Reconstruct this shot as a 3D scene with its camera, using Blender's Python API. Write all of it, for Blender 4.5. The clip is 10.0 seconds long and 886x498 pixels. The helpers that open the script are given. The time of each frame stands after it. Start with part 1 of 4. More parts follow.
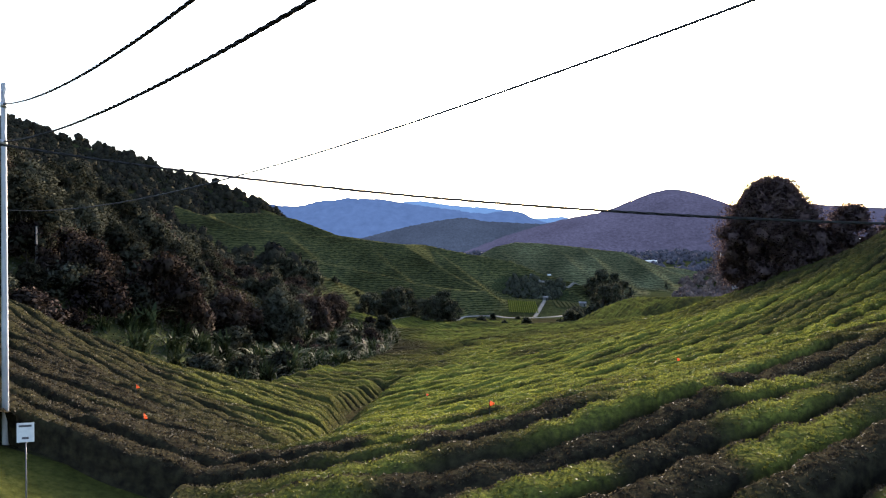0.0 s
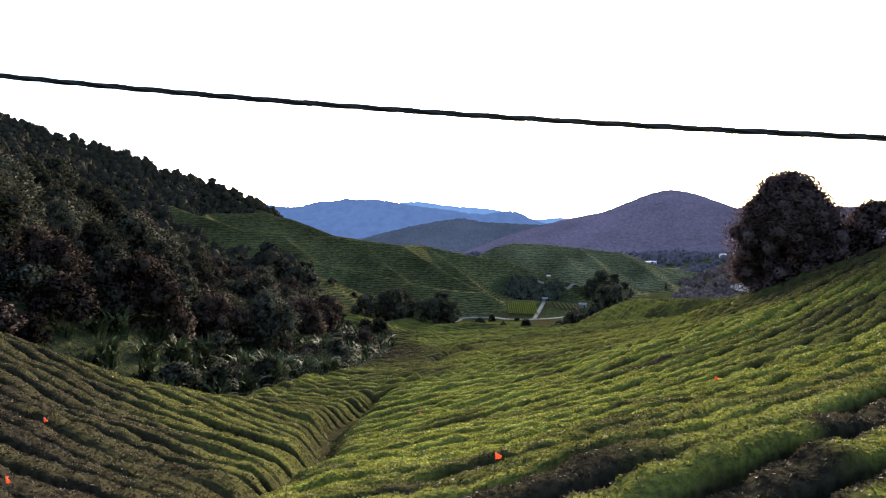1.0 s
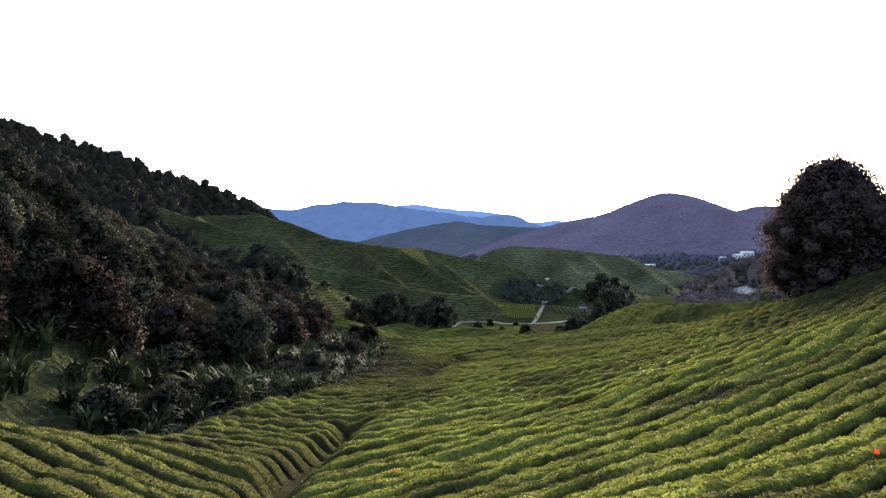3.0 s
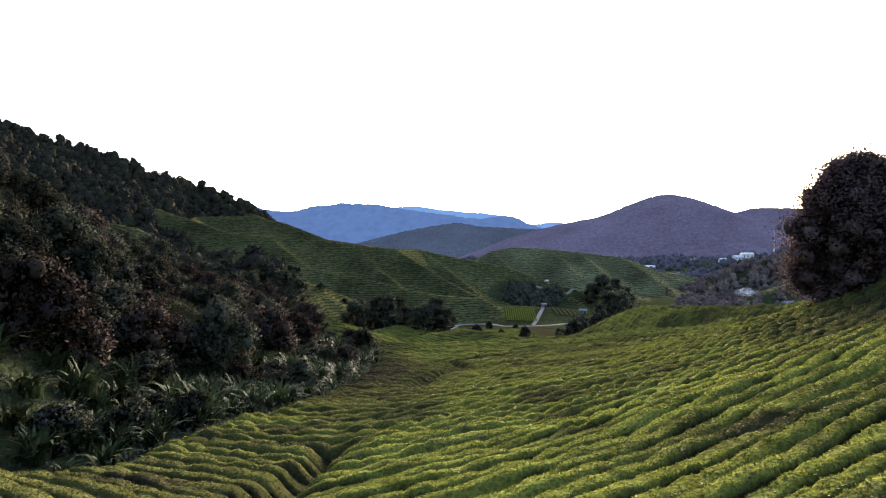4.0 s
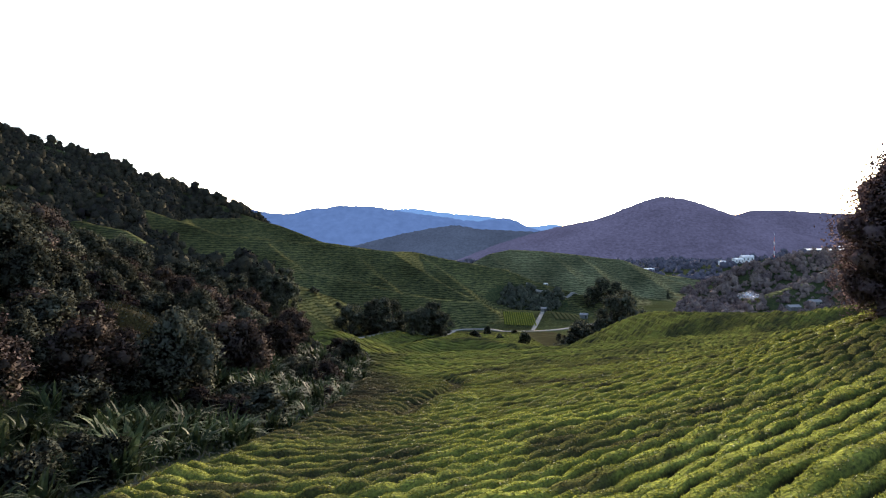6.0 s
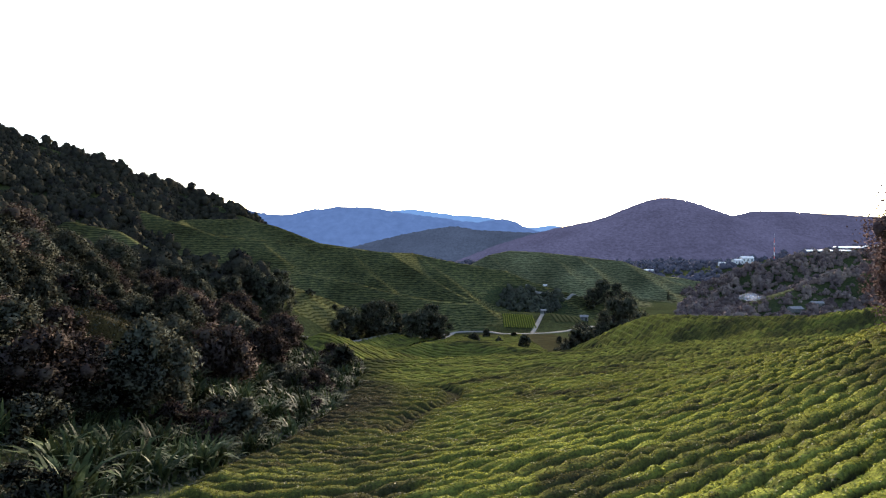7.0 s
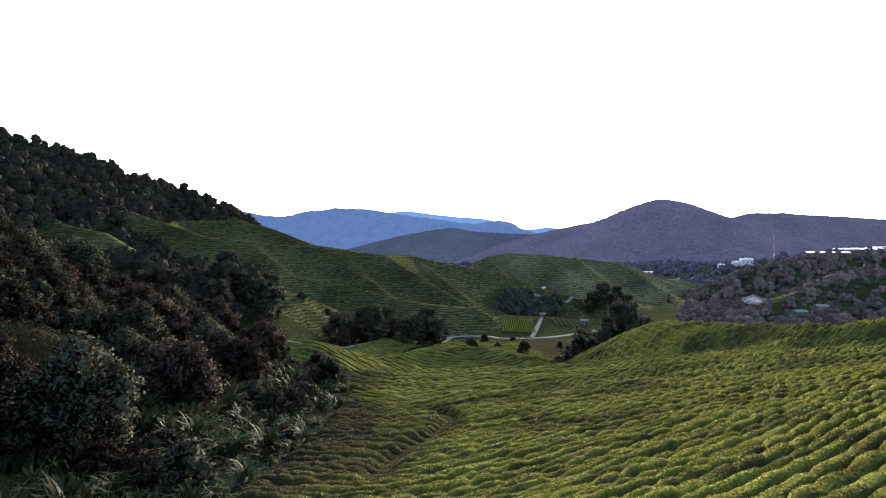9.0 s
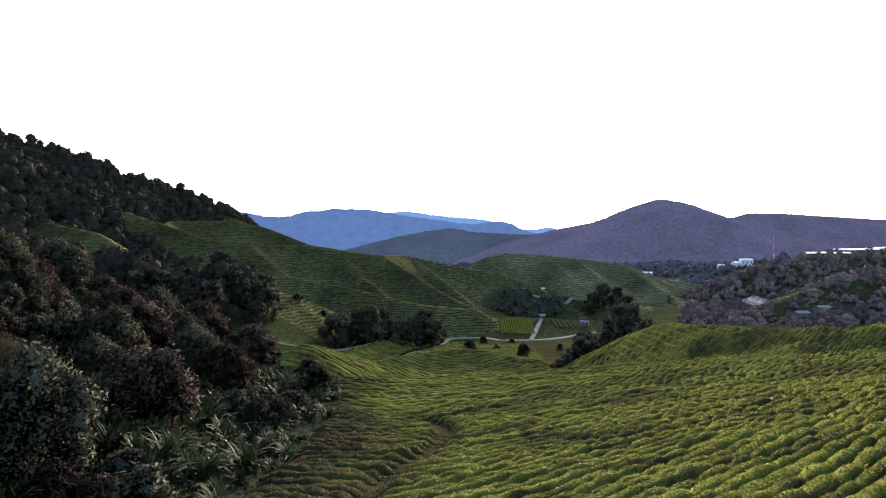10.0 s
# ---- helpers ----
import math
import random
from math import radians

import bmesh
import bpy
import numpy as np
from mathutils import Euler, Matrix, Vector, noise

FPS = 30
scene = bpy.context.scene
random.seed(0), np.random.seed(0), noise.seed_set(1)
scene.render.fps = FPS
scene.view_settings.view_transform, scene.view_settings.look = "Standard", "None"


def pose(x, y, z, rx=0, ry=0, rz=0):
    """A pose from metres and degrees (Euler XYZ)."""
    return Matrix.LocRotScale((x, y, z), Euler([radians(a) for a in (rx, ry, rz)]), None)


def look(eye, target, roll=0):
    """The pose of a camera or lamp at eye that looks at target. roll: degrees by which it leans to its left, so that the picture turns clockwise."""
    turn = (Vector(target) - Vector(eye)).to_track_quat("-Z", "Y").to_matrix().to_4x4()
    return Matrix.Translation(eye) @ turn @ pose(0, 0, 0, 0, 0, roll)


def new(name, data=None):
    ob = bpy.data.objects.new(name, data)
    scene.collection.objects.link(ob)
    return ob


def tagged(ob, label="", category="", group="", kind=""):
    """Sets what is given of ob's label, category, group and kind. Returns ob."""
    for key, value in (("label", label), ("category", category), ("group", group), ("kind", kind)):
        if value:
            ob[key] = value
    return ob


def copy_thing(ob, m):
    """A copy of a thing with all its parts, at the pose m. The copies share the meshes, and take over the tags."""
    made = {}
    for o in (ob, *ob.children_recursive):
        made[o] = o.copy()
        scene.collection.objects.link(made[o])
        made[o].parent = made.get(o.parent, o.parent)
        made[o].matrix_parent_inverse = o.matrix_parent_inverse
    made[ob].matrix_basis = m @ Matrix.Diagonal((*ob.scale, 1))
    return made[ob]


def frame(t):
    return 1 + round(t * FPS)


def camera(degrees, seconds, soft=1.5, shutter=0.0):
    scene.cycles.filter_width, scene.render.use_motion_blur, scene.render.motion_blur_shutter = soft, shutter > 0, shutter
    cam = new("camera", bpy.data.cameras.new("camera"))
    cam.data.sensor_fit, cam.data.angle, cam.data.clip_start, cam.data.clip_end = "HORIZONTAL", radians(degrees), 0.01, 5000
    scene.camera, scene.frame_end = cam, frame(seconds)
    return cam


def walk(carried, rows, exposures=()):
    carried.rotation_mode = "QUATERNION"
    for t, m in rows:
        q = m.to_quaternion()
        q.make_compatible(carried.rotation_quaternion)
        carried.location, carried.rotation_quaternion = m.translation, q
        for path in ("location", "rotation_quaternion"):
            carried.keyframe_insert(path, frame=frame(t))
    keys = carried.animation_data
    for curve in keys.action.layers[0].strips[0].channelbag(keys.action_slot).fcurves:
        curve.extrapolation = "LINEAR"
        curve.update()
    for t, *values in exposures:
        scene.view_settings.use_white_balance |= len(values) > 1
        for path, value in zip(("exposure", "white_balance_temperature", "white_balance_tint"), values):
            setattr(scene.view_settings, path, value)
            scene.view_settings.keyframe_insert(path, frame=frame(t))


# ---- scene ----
# ---------------------------------------------------------------- camera
cam = camera(72.0, 10.0, 1.2)
# seconds, east, north, height, tilt, lean, turn
ROWS = [
    (0.00, 0.000, 0.000, 0.000, -0.500, 0.0, 0.000),
    (0.50, 0.104, 2.131, -0.058, -0.472, 0.0, -0.066),
    (1.00, 0.209, 4.335, -0.161, -0.421, 0.0, -0.130),
    (1.50, 0.324, 6.585, -0.284, -0.355, 0.0, -0.191),
    (2.00, 0.451, 8.863, -0.409, -0.281, 0.0, -0.248),
    (2.50, 0.592, 11.154, -0.523, -0.203, 0.0, -0.302),
    (3.00, 0.745, 13.449, -0.615, -0.126, 0.0, -0.353),
    (3.50, 0.907, 15.742, -0.682, -0.051, 0.0, -0.401),
    (4.00, 1.075, 18.032, -0.720, 0.019, 0.0, -0.448),
    (4.50, 1.245, 20.319, -0.730, 0.085, 0.0, -0.494),
    (5.00, 1.411, 22.603, -0.715, 0.146, 0.0, -0.542),
    (5.50, 1.571, 24.888, -0.679, 0.202, 0.0, -0.590),
    (6.00, 1.722, 27.175, -0.626, 0.254, 0.0, -0.642),
    (6.50, 1.862, 29.463, -0.563, 0.302, 0.0, -0.695),
    (7.00, 1.992, 31.753, -0.495, 0.348, 0.0, -0.752),
    (7.50, 2.116, 34.040, -0.426, 0.391, 0.0, -0.811),
    (8.00, 2.240, 36.317, -0.361, 0.432, 0.0, -0.872),
    (8.50, 2.375, 38.570, -0.301, 0.469, 0.0, -0.932),
    (9.00, 2.534, 40.784, -0.245, 0.501, 0.0, -0.990),
    (9.50, 2.736, 42.933, -0.190, 0.525, 0.0, -1.042),
    (10.00, 3.006, 44.989, -0.129, 0.538, 0.0, -1.083),
]
walk(cam, [(t, pose(x, y, z, 90 + tilt, lean, turn)) for t, x, y, z, tilt, lean, turn in ROWS], [(0.0, 2.85, 6500, 14), (10.0, 2.85, 6500, 14)])

# ---------------------------------------------------------------- light
SUN_AZIMUTH, SUN_HEIGHT = 15.0, 14.0
world = bpy.data.worlds.new("sky")
scene.world = world
world.use_nodes = True
sky_tree = world.node_tree
sky_node = sky_tree.nodes.new("ShaderNodeTexSky")
sky_node.sky_type = "NISHITA"
sky_node.sun_disc = False
sky_node.sun_elevation = radians(SUN_HEIGHT)
sky_node.sun_rotation = radians(SUN_AZIMUTH)
sky_node.dust_density = 1.5
sky_tree.links.new(sky_node.outputs["Color"], sky_tree.nodes["Background"].inputs["Color"])
sky_tree.nodes["Background"].inputs["Strength"].default_value = 0.12
sun = new("sun", bpy.data.lights.new("sun", "SUN"))
sun.data.energy, sun.data.angle, sun.data.color = 3.2, radians(12.0), (1.0, 0.89, 0.72)
sa, se = radians(SUN_AZIMUTH), radians(SUN_HEIGHT)
sun.matrix_world = look((0, 0, 0), (-math.sin(sa) * math.cos(se), -math.cos(sa) * math.cos(se), -math.sin(se)))


# ---------------------------------------------------------------- materials
def material(name, colours, scale=4.0, rough=0.8, bump=0.3, bump_scale=None, detail=6.0, spec=0.3, through_light=0.0, stretch=(1, 1, 1), per_object=0.0, large=0.0, glow=0.0, metal=0.0):
    """A noise-mottled surface. colours: two or three tones; scale in features a metre; large: a second, coarser mottle."""
    m = bpy.data.materials.new(name)
    m.use_nodes = True
    t, n = m.node_tree, m.node_tree.nodes
    b = n["Principled BSDF"]
    co = n.new("ShaderNodeTexCoord")
    mp = n.new("ShaderNodeMapping")
    mp.inputs["Scale"].default_value = stretch
    t.links.new(co.outputs["Object"], mp.inputs["Vector"])
    nz = n.new("ShaderNodeTexNoise")
    nz.inputs["Scale"].default_value, nz.inputs["Detail"].default_value, nz.inputs["Roughness"].default_value = scale, detail, 0.65
    t.links.new(mp.outputs[0], nz.inputs["Vector"])
    ramp = n.new("ShaderNodeValToRGB")
    els = ramp.color_ramp.elements
    els[0].position, els[1].position = 0.32, 0.68
    els[0].color, els[1].color = (*colours[0], 1), (*colours[-1], 1)
    for k, c in enumerate(colours[1:-1]):
        els.new(0.32 + 0.36 * (k + 1) / (len(colours) - 1)).color = (*c, 1)
    t.links.new(nz.outputs["Fac"], ramp.inputs["Fac"])
    colour = ramp.outputs["Color"]
    if large or per_object:
        hsv = n.new("ShaderNodeHueSaturation")
        t.links.new(colour, hsv.inputs["Color"])
        source = None
        if large:
            n2 = n.new("ShaderNodeTexNoise")
            n2.inputs["Scale"].default_value, n2.inputs["Detail"].default_value = scale * 0.06, 3.0
            t.links.new(mp.outputs[0], n2.inputs["Vector"])
            source = n2.outputs["Fac"]
        else:
            source = n.new("ShaderNodeObjectInfo").outputs["Random"]
        mr = n.new("ShaderNodeMapRange")
        span = large or per_object
        mr.inputs["From Min"].default_value, mr.inputs["From Max"].default_value = (0.3, 0.7) if large else (0, 1)
        mr.inputs["To Min"].default_value, mr.inputs["To Max"].default_value = 1 - span, 1 + span
        t.links.new(source, mr.inputs["Value"])
        t.links.new(mr.outputs[0], hsv.inputs["Value"])
        colour = hsv.outputs["Color"]
    t.links.new(colour, b.inputs["Base Color"])
    b.inputs["Roughness"].default_value, b.inputs["Specular IOR Level"].default_value, b.inputs["Metallic"].default_value = rough, spec, metal
    if glow:
        t.links.new(colour, b.inputs["Emission Color"])
        b.inputs["Emission Strength"].default_value = glow
    if bump:
        bp = n.new("ShaderNodeBump")
        bp.inputs["Strength"].default_value, bp.inputs["Distance"].default_value = bump, 0.5 / (bump_scale or scale)
        nb = n.new("ShaderNodeTexNoise")
        nb.inputs["Scale"].default_value, nb.inputs["Detail"].default_value = bump_scale or scale, 5.0
        t.links.new(mp.outputs[0], nb.inputs["Vector"])
        t.links.new(nb.outputs["Fac"], bp.inputs["Height"])
        t.links.new(bp.outputs[0], b.inputs["Normal"])
    if through_light:
        tr = n.new("ShaderNodeBsdfTranslucent")
        t.links.new(colour, tr.inputs["Color"])
        mx = n.new("ShaderNodeMixShader")
        mx.inputs["Fac"].default_value = through_light
        t.links.new(b.outputs[0], mx.inputs[1])
        t.links.new(tr.outputs[0], mx.inputs[2])
        t.links.new(mx.outputs[0], n["Material Output"].inputs["Surface"])
    return m


TEA = material("tea_foliage", [(0.0313, 0.0323, 0.0114), (0.0783, 0.0833, 0.0172), (0.1367, 0.1442, 0.0263)], 7.0, 1.0, 1.0, 6.0, spec=0.0, large=0.35)
TEA_LEAF = material("tea_leaf", [(0.0391, 0.0417, 0.0074), (0.0859, 0.0921, 0.0137), (0.1471, 0.1525, 0.0295)], 3.0, 0.7, 0, spec=0.05, through_light=0.3, large=0.3)
SOIL = material("soil_litter", [(0.010, 0.009, 0.006), (0.020, 0.018, 0.010), (0.026, 0.028, 0.012)], 2.5, 1.0, 0.6, 8.0, spec=0.0, large=0.3)
SCRUB = material("scrub_floor", [(0.011, 0.013, 0.008), (0.020, 0.024, 0.011), (0.034, 0.038, 0.016)], 0.7, 1.0, 1.0, 1.5, spec=0.0, large=0.3)
LEAF_DARK = material("dark_leaf", [(0.0233, 0.0247, 0.0213), (0.0352, 0.0368, 0.0277), (0.0518, 0.0523, 0.0364)], 0.5, 0.9, 0, spec=0.0, through_light=0.08, per_object=0.45)
LEAF_BROWN = material("brownish_leaf", [(0.0202, 0.0157, 0.0168), (0.0311, 0.0242, 0.0213), (0.0432, 0.0353, 0.0274)], 0.5, 0.9, 0, spec=0.0, through_light=0.08, per_object=0.4)
# paler than the dark leaf, with the valley's haze put into the colour
LEAF_VALLEY = material("valley_tree_leaf", [(0.0271, 0.0283, 0.0231), (0.0421, 0.0443, 0.0335), (0.0593, 0.0618, 0.0439)], 0.3, 0.9, 0, spec=0.0, through_light=0.08, per_object=0.35)
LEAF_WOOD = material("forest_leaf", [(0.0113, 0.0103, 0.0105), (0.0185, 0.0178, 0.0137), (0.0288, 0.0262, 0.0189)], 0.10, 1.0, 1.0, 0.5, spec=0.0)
# violet haze over the eastern hills is put into this leaf colour
LEAF_EAST = material("eastern_haze_leaf", [(0.0459, 0.0336, 0.0347), (0.0872, 0.0652, 0.0641), (0.1422, 0.1114, 0.0975)], 0.05, 1.0, 1.0, 0.4, spec=0.0)
# valley haze is painted into this pale lilac leaf colour
LEAF_HAZY = material("valley_haze_leaf", [(0.0431, 0.0409, 0.0549), (0.0505, 0.0483, 0.0639), (0.0579, 0.0558, 0.0728)], 0.04, 1.0, 0.3, 0.3, spec=0.0)
# sparse glints on the blades are painted as the pale third tone
LEAF_BLADE = material("cane_blade", [(0.0084, 0.0127, 0.0057), (0.0179, 0.0243, 0.0102), (0.0618, 0.0716, 0.0296)], 1.2, 0.7, 0, spec=0.03, through_light=0.08, per_object=0.5)
# the sun's veiling glare is put into this raised, warm leaf colour
LEAF_TREE = material("tree_glare_leaf", [(0.0478, 0.032, 0.0353), (0.0753, 0.0518, 0.052), (0.1081, 0.0743, 0.0631)], 0.9, 0.9, 0, spec=0.0, through_light=0.10)
BROWN_GRASS = material("brown_grass", [(0.0125, 0.0099, 0.004), (0.025, 0.0189, 0.0075), (0.0375, 0.0315, 0.01)], 3.0, 1.0, 0.8, 6.0, spec=0.03, large=0.3)
BARK = material("bark", [(0.010, 0.009, 0.008), (0.020, 0.017, 0.014)], 6.0, 0.9, 0.8, stretch=(1, 1, 0.2))
GRASS = material("short_grass", [(0.018, 0.019, 0.006), (0.038, 0.040, 0.011)], 6.0, 1.0, 0.6, spec=0.0, large=0.3)
CONCRETE = material("grey_pole", [(0.20, 0.21, 0.24), (0.30, 0.31, 0.34)], 3.0, 0.6, 0.2, stretch=(1, 1, 0.3))
OLD_POLE = material("weathered_pole", [(0.035, 0.034, 0.036), (0.065, 0.064, 0.066)], 3.0, 0.9, 0.4, stretch=(1, 1, 0.3))
WIRE = material("grey_wire", [(0.0175, 0.0175, 0.02), (0.025, 0.025, 0.0275)], 20.0, 0.7, 0.1)
CABLE = material("black_cable", [(0.012, 0.012, 0.013), (0.022, 0.022, 0.023)], 20.0, 0.8, 0.2, spec=0.1)
STEEL = material("steel", [(0.25, 0.25, 0.27), (0.38, 0.38, 0.40)], 12.0, 0.45, 0.1, metal=0.8)
SIGN_WHITE = material("sign_white", [(0.39, 0.403, 0.429), (0.507, 0.514, 0.533)], 9.0, 0.5, 0.05)
SIGN_DARK = material("sign_dark", [(0.03, 0.03, 0.04), (0.06, 0.06, 0.07)], 9.0, 0.5, 0)
FLAG = material("orange_flag", [(0.75, 0.16, 0.04), (0.9, 0.24, 0.07)], 9.0, 0.7, 0.1, through_light=0.3)
DIRT = material("pale_track", [(0.10, 0.095, 0.09), (0.16, 0.15, 0.14)], 0.9, 1.0, 0.3, spec=0.0, large=0.2)
# distant hills: their haze is put into the colour and an even glow
HILL_BLUE = material("blue_haze_glow", [(0.00475, 0.00865, 0.0189), (0.00625, 0.0111, 0.0238)], 0.02, 1.0, 0, spec=0.0, glow=2.8)
HILL_PALE = material("pale_haze_glow", [(0.0084, 0.0165, 0.0326), (0.0096, 0.0185, 0.0363)], 0.012, 1.0, 0, spec=0.0, glow=2.8)
HILL_FOOT = material("foothill_haze_glow", [(0.0021, 0.0031, 0.0052), (0.0040, 0.0056, 0.0092)], 0.10, 1.0, 0.6, 0.08, spec=0.0, glow=2.8, large=0.15)
HILL_MID = material("middle_haze_glow", [(0.0029, 0.0032, 0.0059), (0.0061, 0.0065, 0.0118)], 0.10, 1.0, 0.6, 0.08, spec=0.0, glow=2.8, large=0.15)
WHITE_ROOF = material("white_roof", [(0.26, 0.27, 0.29), (0.36, 0.37, 0.39)], 0.5, 0.5, 0)
WALL_PALE = material("pale_wall", [(0.06, 0.06, 0.06), (0.09, 0.09, 0.085)], 0.5, 0.7, 0)
GREY_ROOF = material("grey_roof", [(0.07, 0.07, 0.08), (0.12, 0.12, 0.13)], 0.5, 0.7, 0.1)




def flush_shade_material(m, dark):
    """Lets the fresh shoots give way to a dark tone, for mature leaves and painted shade, by the mesh's own attribute.
    """
    t, n = m.node_tree, m.node_tree.nodes
    b = n["Principled BSDF"]
    colour = b.inputs["Base Color"].links[0].from_socket
    at = n.new("ShaderNodeAttribute")
    at.attribute_name = "flush_shade"
    nz = n.new("ShaderNodeTexNoise")
    nz.inputs["Scale"].default_value = 5.0
    co = n.new("ShaderNodeTexCoord")
    t.links.new(co.outputs["Object"], nz.inputs["Vector"])
    old = n.new("ShaderNodeValToRGB")
    old.color_ramp.elements[0].position, old.color_ramp.elements[0].color = 0.35, (*dark[0], 1)
    old.color_ramp.elements[1].position, old.color_ramp.elements[1].color = 0.68, (*dark[1], 1)
    t.links.new(nz.outputs["Fac"], old.inputs["Fac"])
    mx = n.new("ShaderNodeMix")
    mx.data_type = "RGBA"
    t.links.new(at.outputs["Fac"], mx.inputs["Factor"])
    t.links.new(old.outputs["Color"], mx.inputs["A"])
    t.links.new(colour, mx.inputs["B"])
    for link in list(colour.links):
        if link.to_node != mx:
            t.links.new(mx.outputs["Result"], link.to_socket)
    return m


flush_shade_material(TEA, [(0.009, 0.0078, 0.006), (0.023, 0.020, 0.012)])
flush_shade_material(TEA_LEAF, [(0.010, 0.0085, 0.006), (0.034, 0.028, 0.018)])


def terrace_material(name, colours, gap):
    """Clipped tea in narrow terraces that follow the contours, too far off to tell bush from bush."""
    m = material(name, colours, 0.35, 1.0, 0.5, 0.8, spec=0.0, large=0.4)
    t, n = m.node_tree, m.node_tree.nodes
    b = n["Principled BSDF"]
    colour = b.inputs["Base Color"].links[0].from_socket
    co = n.new("ShaderNodeTexCoord")
    wv = n.new("ShaderNodeTexWave")
    wv.bands_direction = "Z"
    wv.inputs["Scale"].default_value, wv.inputs["Distortion"].default_value = 0.30 / gap, 7.0
    wv.inputs["Detail"].default_value, wv.inputs["Detail Scale"].default_value = 5.0, 0.7
    t.links.new(co.outputs["Object"], wv.inputs["Vector"])
    ramp = n.new("ShaderNodeValToRGB")
    ramp.color_ramp.elements[0].position, ramp.color_ramp.elements[0].color = 0.2, (0.42, 0.41, 0.41, 1)
    ramp.color_ramp.elements[1].position, ramp.color_ramp.elements[1].color = 0.60, (1, 1, 1, 1)
    t.links.new(wv.outputs["Color"], ramp.inputs["Fac"])
    mx = n.new("ShaderNodeMix")
    mx.data_type, mx.blend_type = "RGBA", "MULTIPLY"
    mx.inputs["Factor"].default_value = 1.0
    t.links.new(colour, mx.inputs["A"])
    t.links.new(ramp.outputs["Color"], mx.inputs["B"])
    t.links.new(mx.outputs["Result"], b.inputs["Base Color"])
    return m


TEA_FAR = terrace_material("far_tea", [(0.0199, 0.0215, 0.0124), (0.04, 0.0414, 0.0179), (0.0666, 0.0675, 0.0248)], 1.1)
# paler, bluer copy of the far tea: haze put into its colour
TEA_FARTHER = terrace_material("farthest_tea_haze", [(0.0384, 0.0402, 0.024), (0.0649, 0.0671, 0.0353), (0.0972, 0.098, 0.0501)], 1.4)


# ---------------------------------------------------------------- building helpers
def curve(t, xs, ys):
    """A smooth line through a few heights along an axis."""
    xs, ys = np.array(xs, float), np.array(ys, float)
    t = np.clip(t, xs[0], xs[-1])
    k = np.clip(np.searchsorted(xs, t) - 1, 0, len(xs) - 2)
    d = np.diff(ys) / np.diff(xs)
    m = np.r_[d[0], np.where(d[1:] * d[:-1] > 0, 2 * d[1:] * d[:-1] / (d[1:] + d[:-1] + 1e-12), 0), d[-1]]
    h = xs[k + 1] - xs[k]
    s = (t - xs[k]) / h
    return (2 * s**3 - 3 * s**2 + 1) * ys[k] + (s**3 - 2 * s**2 + s) * h * m[k] + (3 * s**2 - 2 * s**3) * ys[k + 1] + (s**3 - s**2) * h * m[k + 1]


def step(a, b, t):
    s = np.clip((t - a) / (b - a), 0, 1)
    return s * s * (3 - 2 * s)


LATTICE = np.random.RandomState(7).rand(256, 256)


def value_noise(x, y):
    i, j = np.floor(x).astype(int), np.floor(y).astype(int)
    f, g = x - i, y - j
    f, g = f * f * (3 - 2 * f), g * g * (3 - 2 * g)
    at = lambda a, b: LATTICE[a % 256, b % 256]
    return (at(i, j) * (1 - f) + at(i + 1, j) * f) * (1 - g) + (at(i, j + 1) * (1 - f) + at(i + 1, j + 1) * f) * g


def fbm(x, y, octaves=4):
    out, a = 0, 0.5
    for _ in range(octaves):
        out = out + a * (value_noise(x, y) - 0.5) * 2
        x, y, a = x * 2.03 + 17.1, y * 2.03 + 5.7, a * 0.5
    return out


def mesh_object(name, verts, faces, mat, parent=None, smooth=True, label="", normals=None):
    """One mesh from arrays; faces is an array of quads or of triangles, or a list."""
    me = bpy.data.meshes.new(name)
    verts = np.asarray(verts, np.float32)
    if isinstance(faces, np.ndarray):
        k = faces.shape[1]
        me.vertices.add(len(verts))
        me.vertices.foreach_set("co", verts.ravel())
        me.loops.add(faces.size)
        me.loops.foreach_set("vertex_index", faces.astype(np.int32).ravel())
        me.polygons.add(len(faces))
        me.polygons.foreach_set("loop_start", np.arange(0, faces.size, k, dtype=np.int32))
        me.update(calc_edges=True)
    else:
        me.from_pydata([tuple(map(float, v)) for v in verts], [], faces)
    me.polygons.foreach_set("use_smooth", np.full(len(me.polygons), smooth))
    if normals is not None:
        me.normals_split_custom_set_from_vertices(np.asarray(normals, np.float32))
    me.materials.append(mat)
    ob = new(name, me)
    if parent:
        ob.parent = parent
    if label:
        ob["label"] = label
    return ob


def grid_faces(rows, cols):
    a = (np.arange(rows - 1)[:, None] * cols + np.arange(cols - 1)[None]).ravel()
    return np.stack([a, a + 1, a + cols + 1, a + cols], 1)


def empty(name, m=None):
    ob = new(name)
    if m is not None:
        ob.matrix_world = m
    return ob


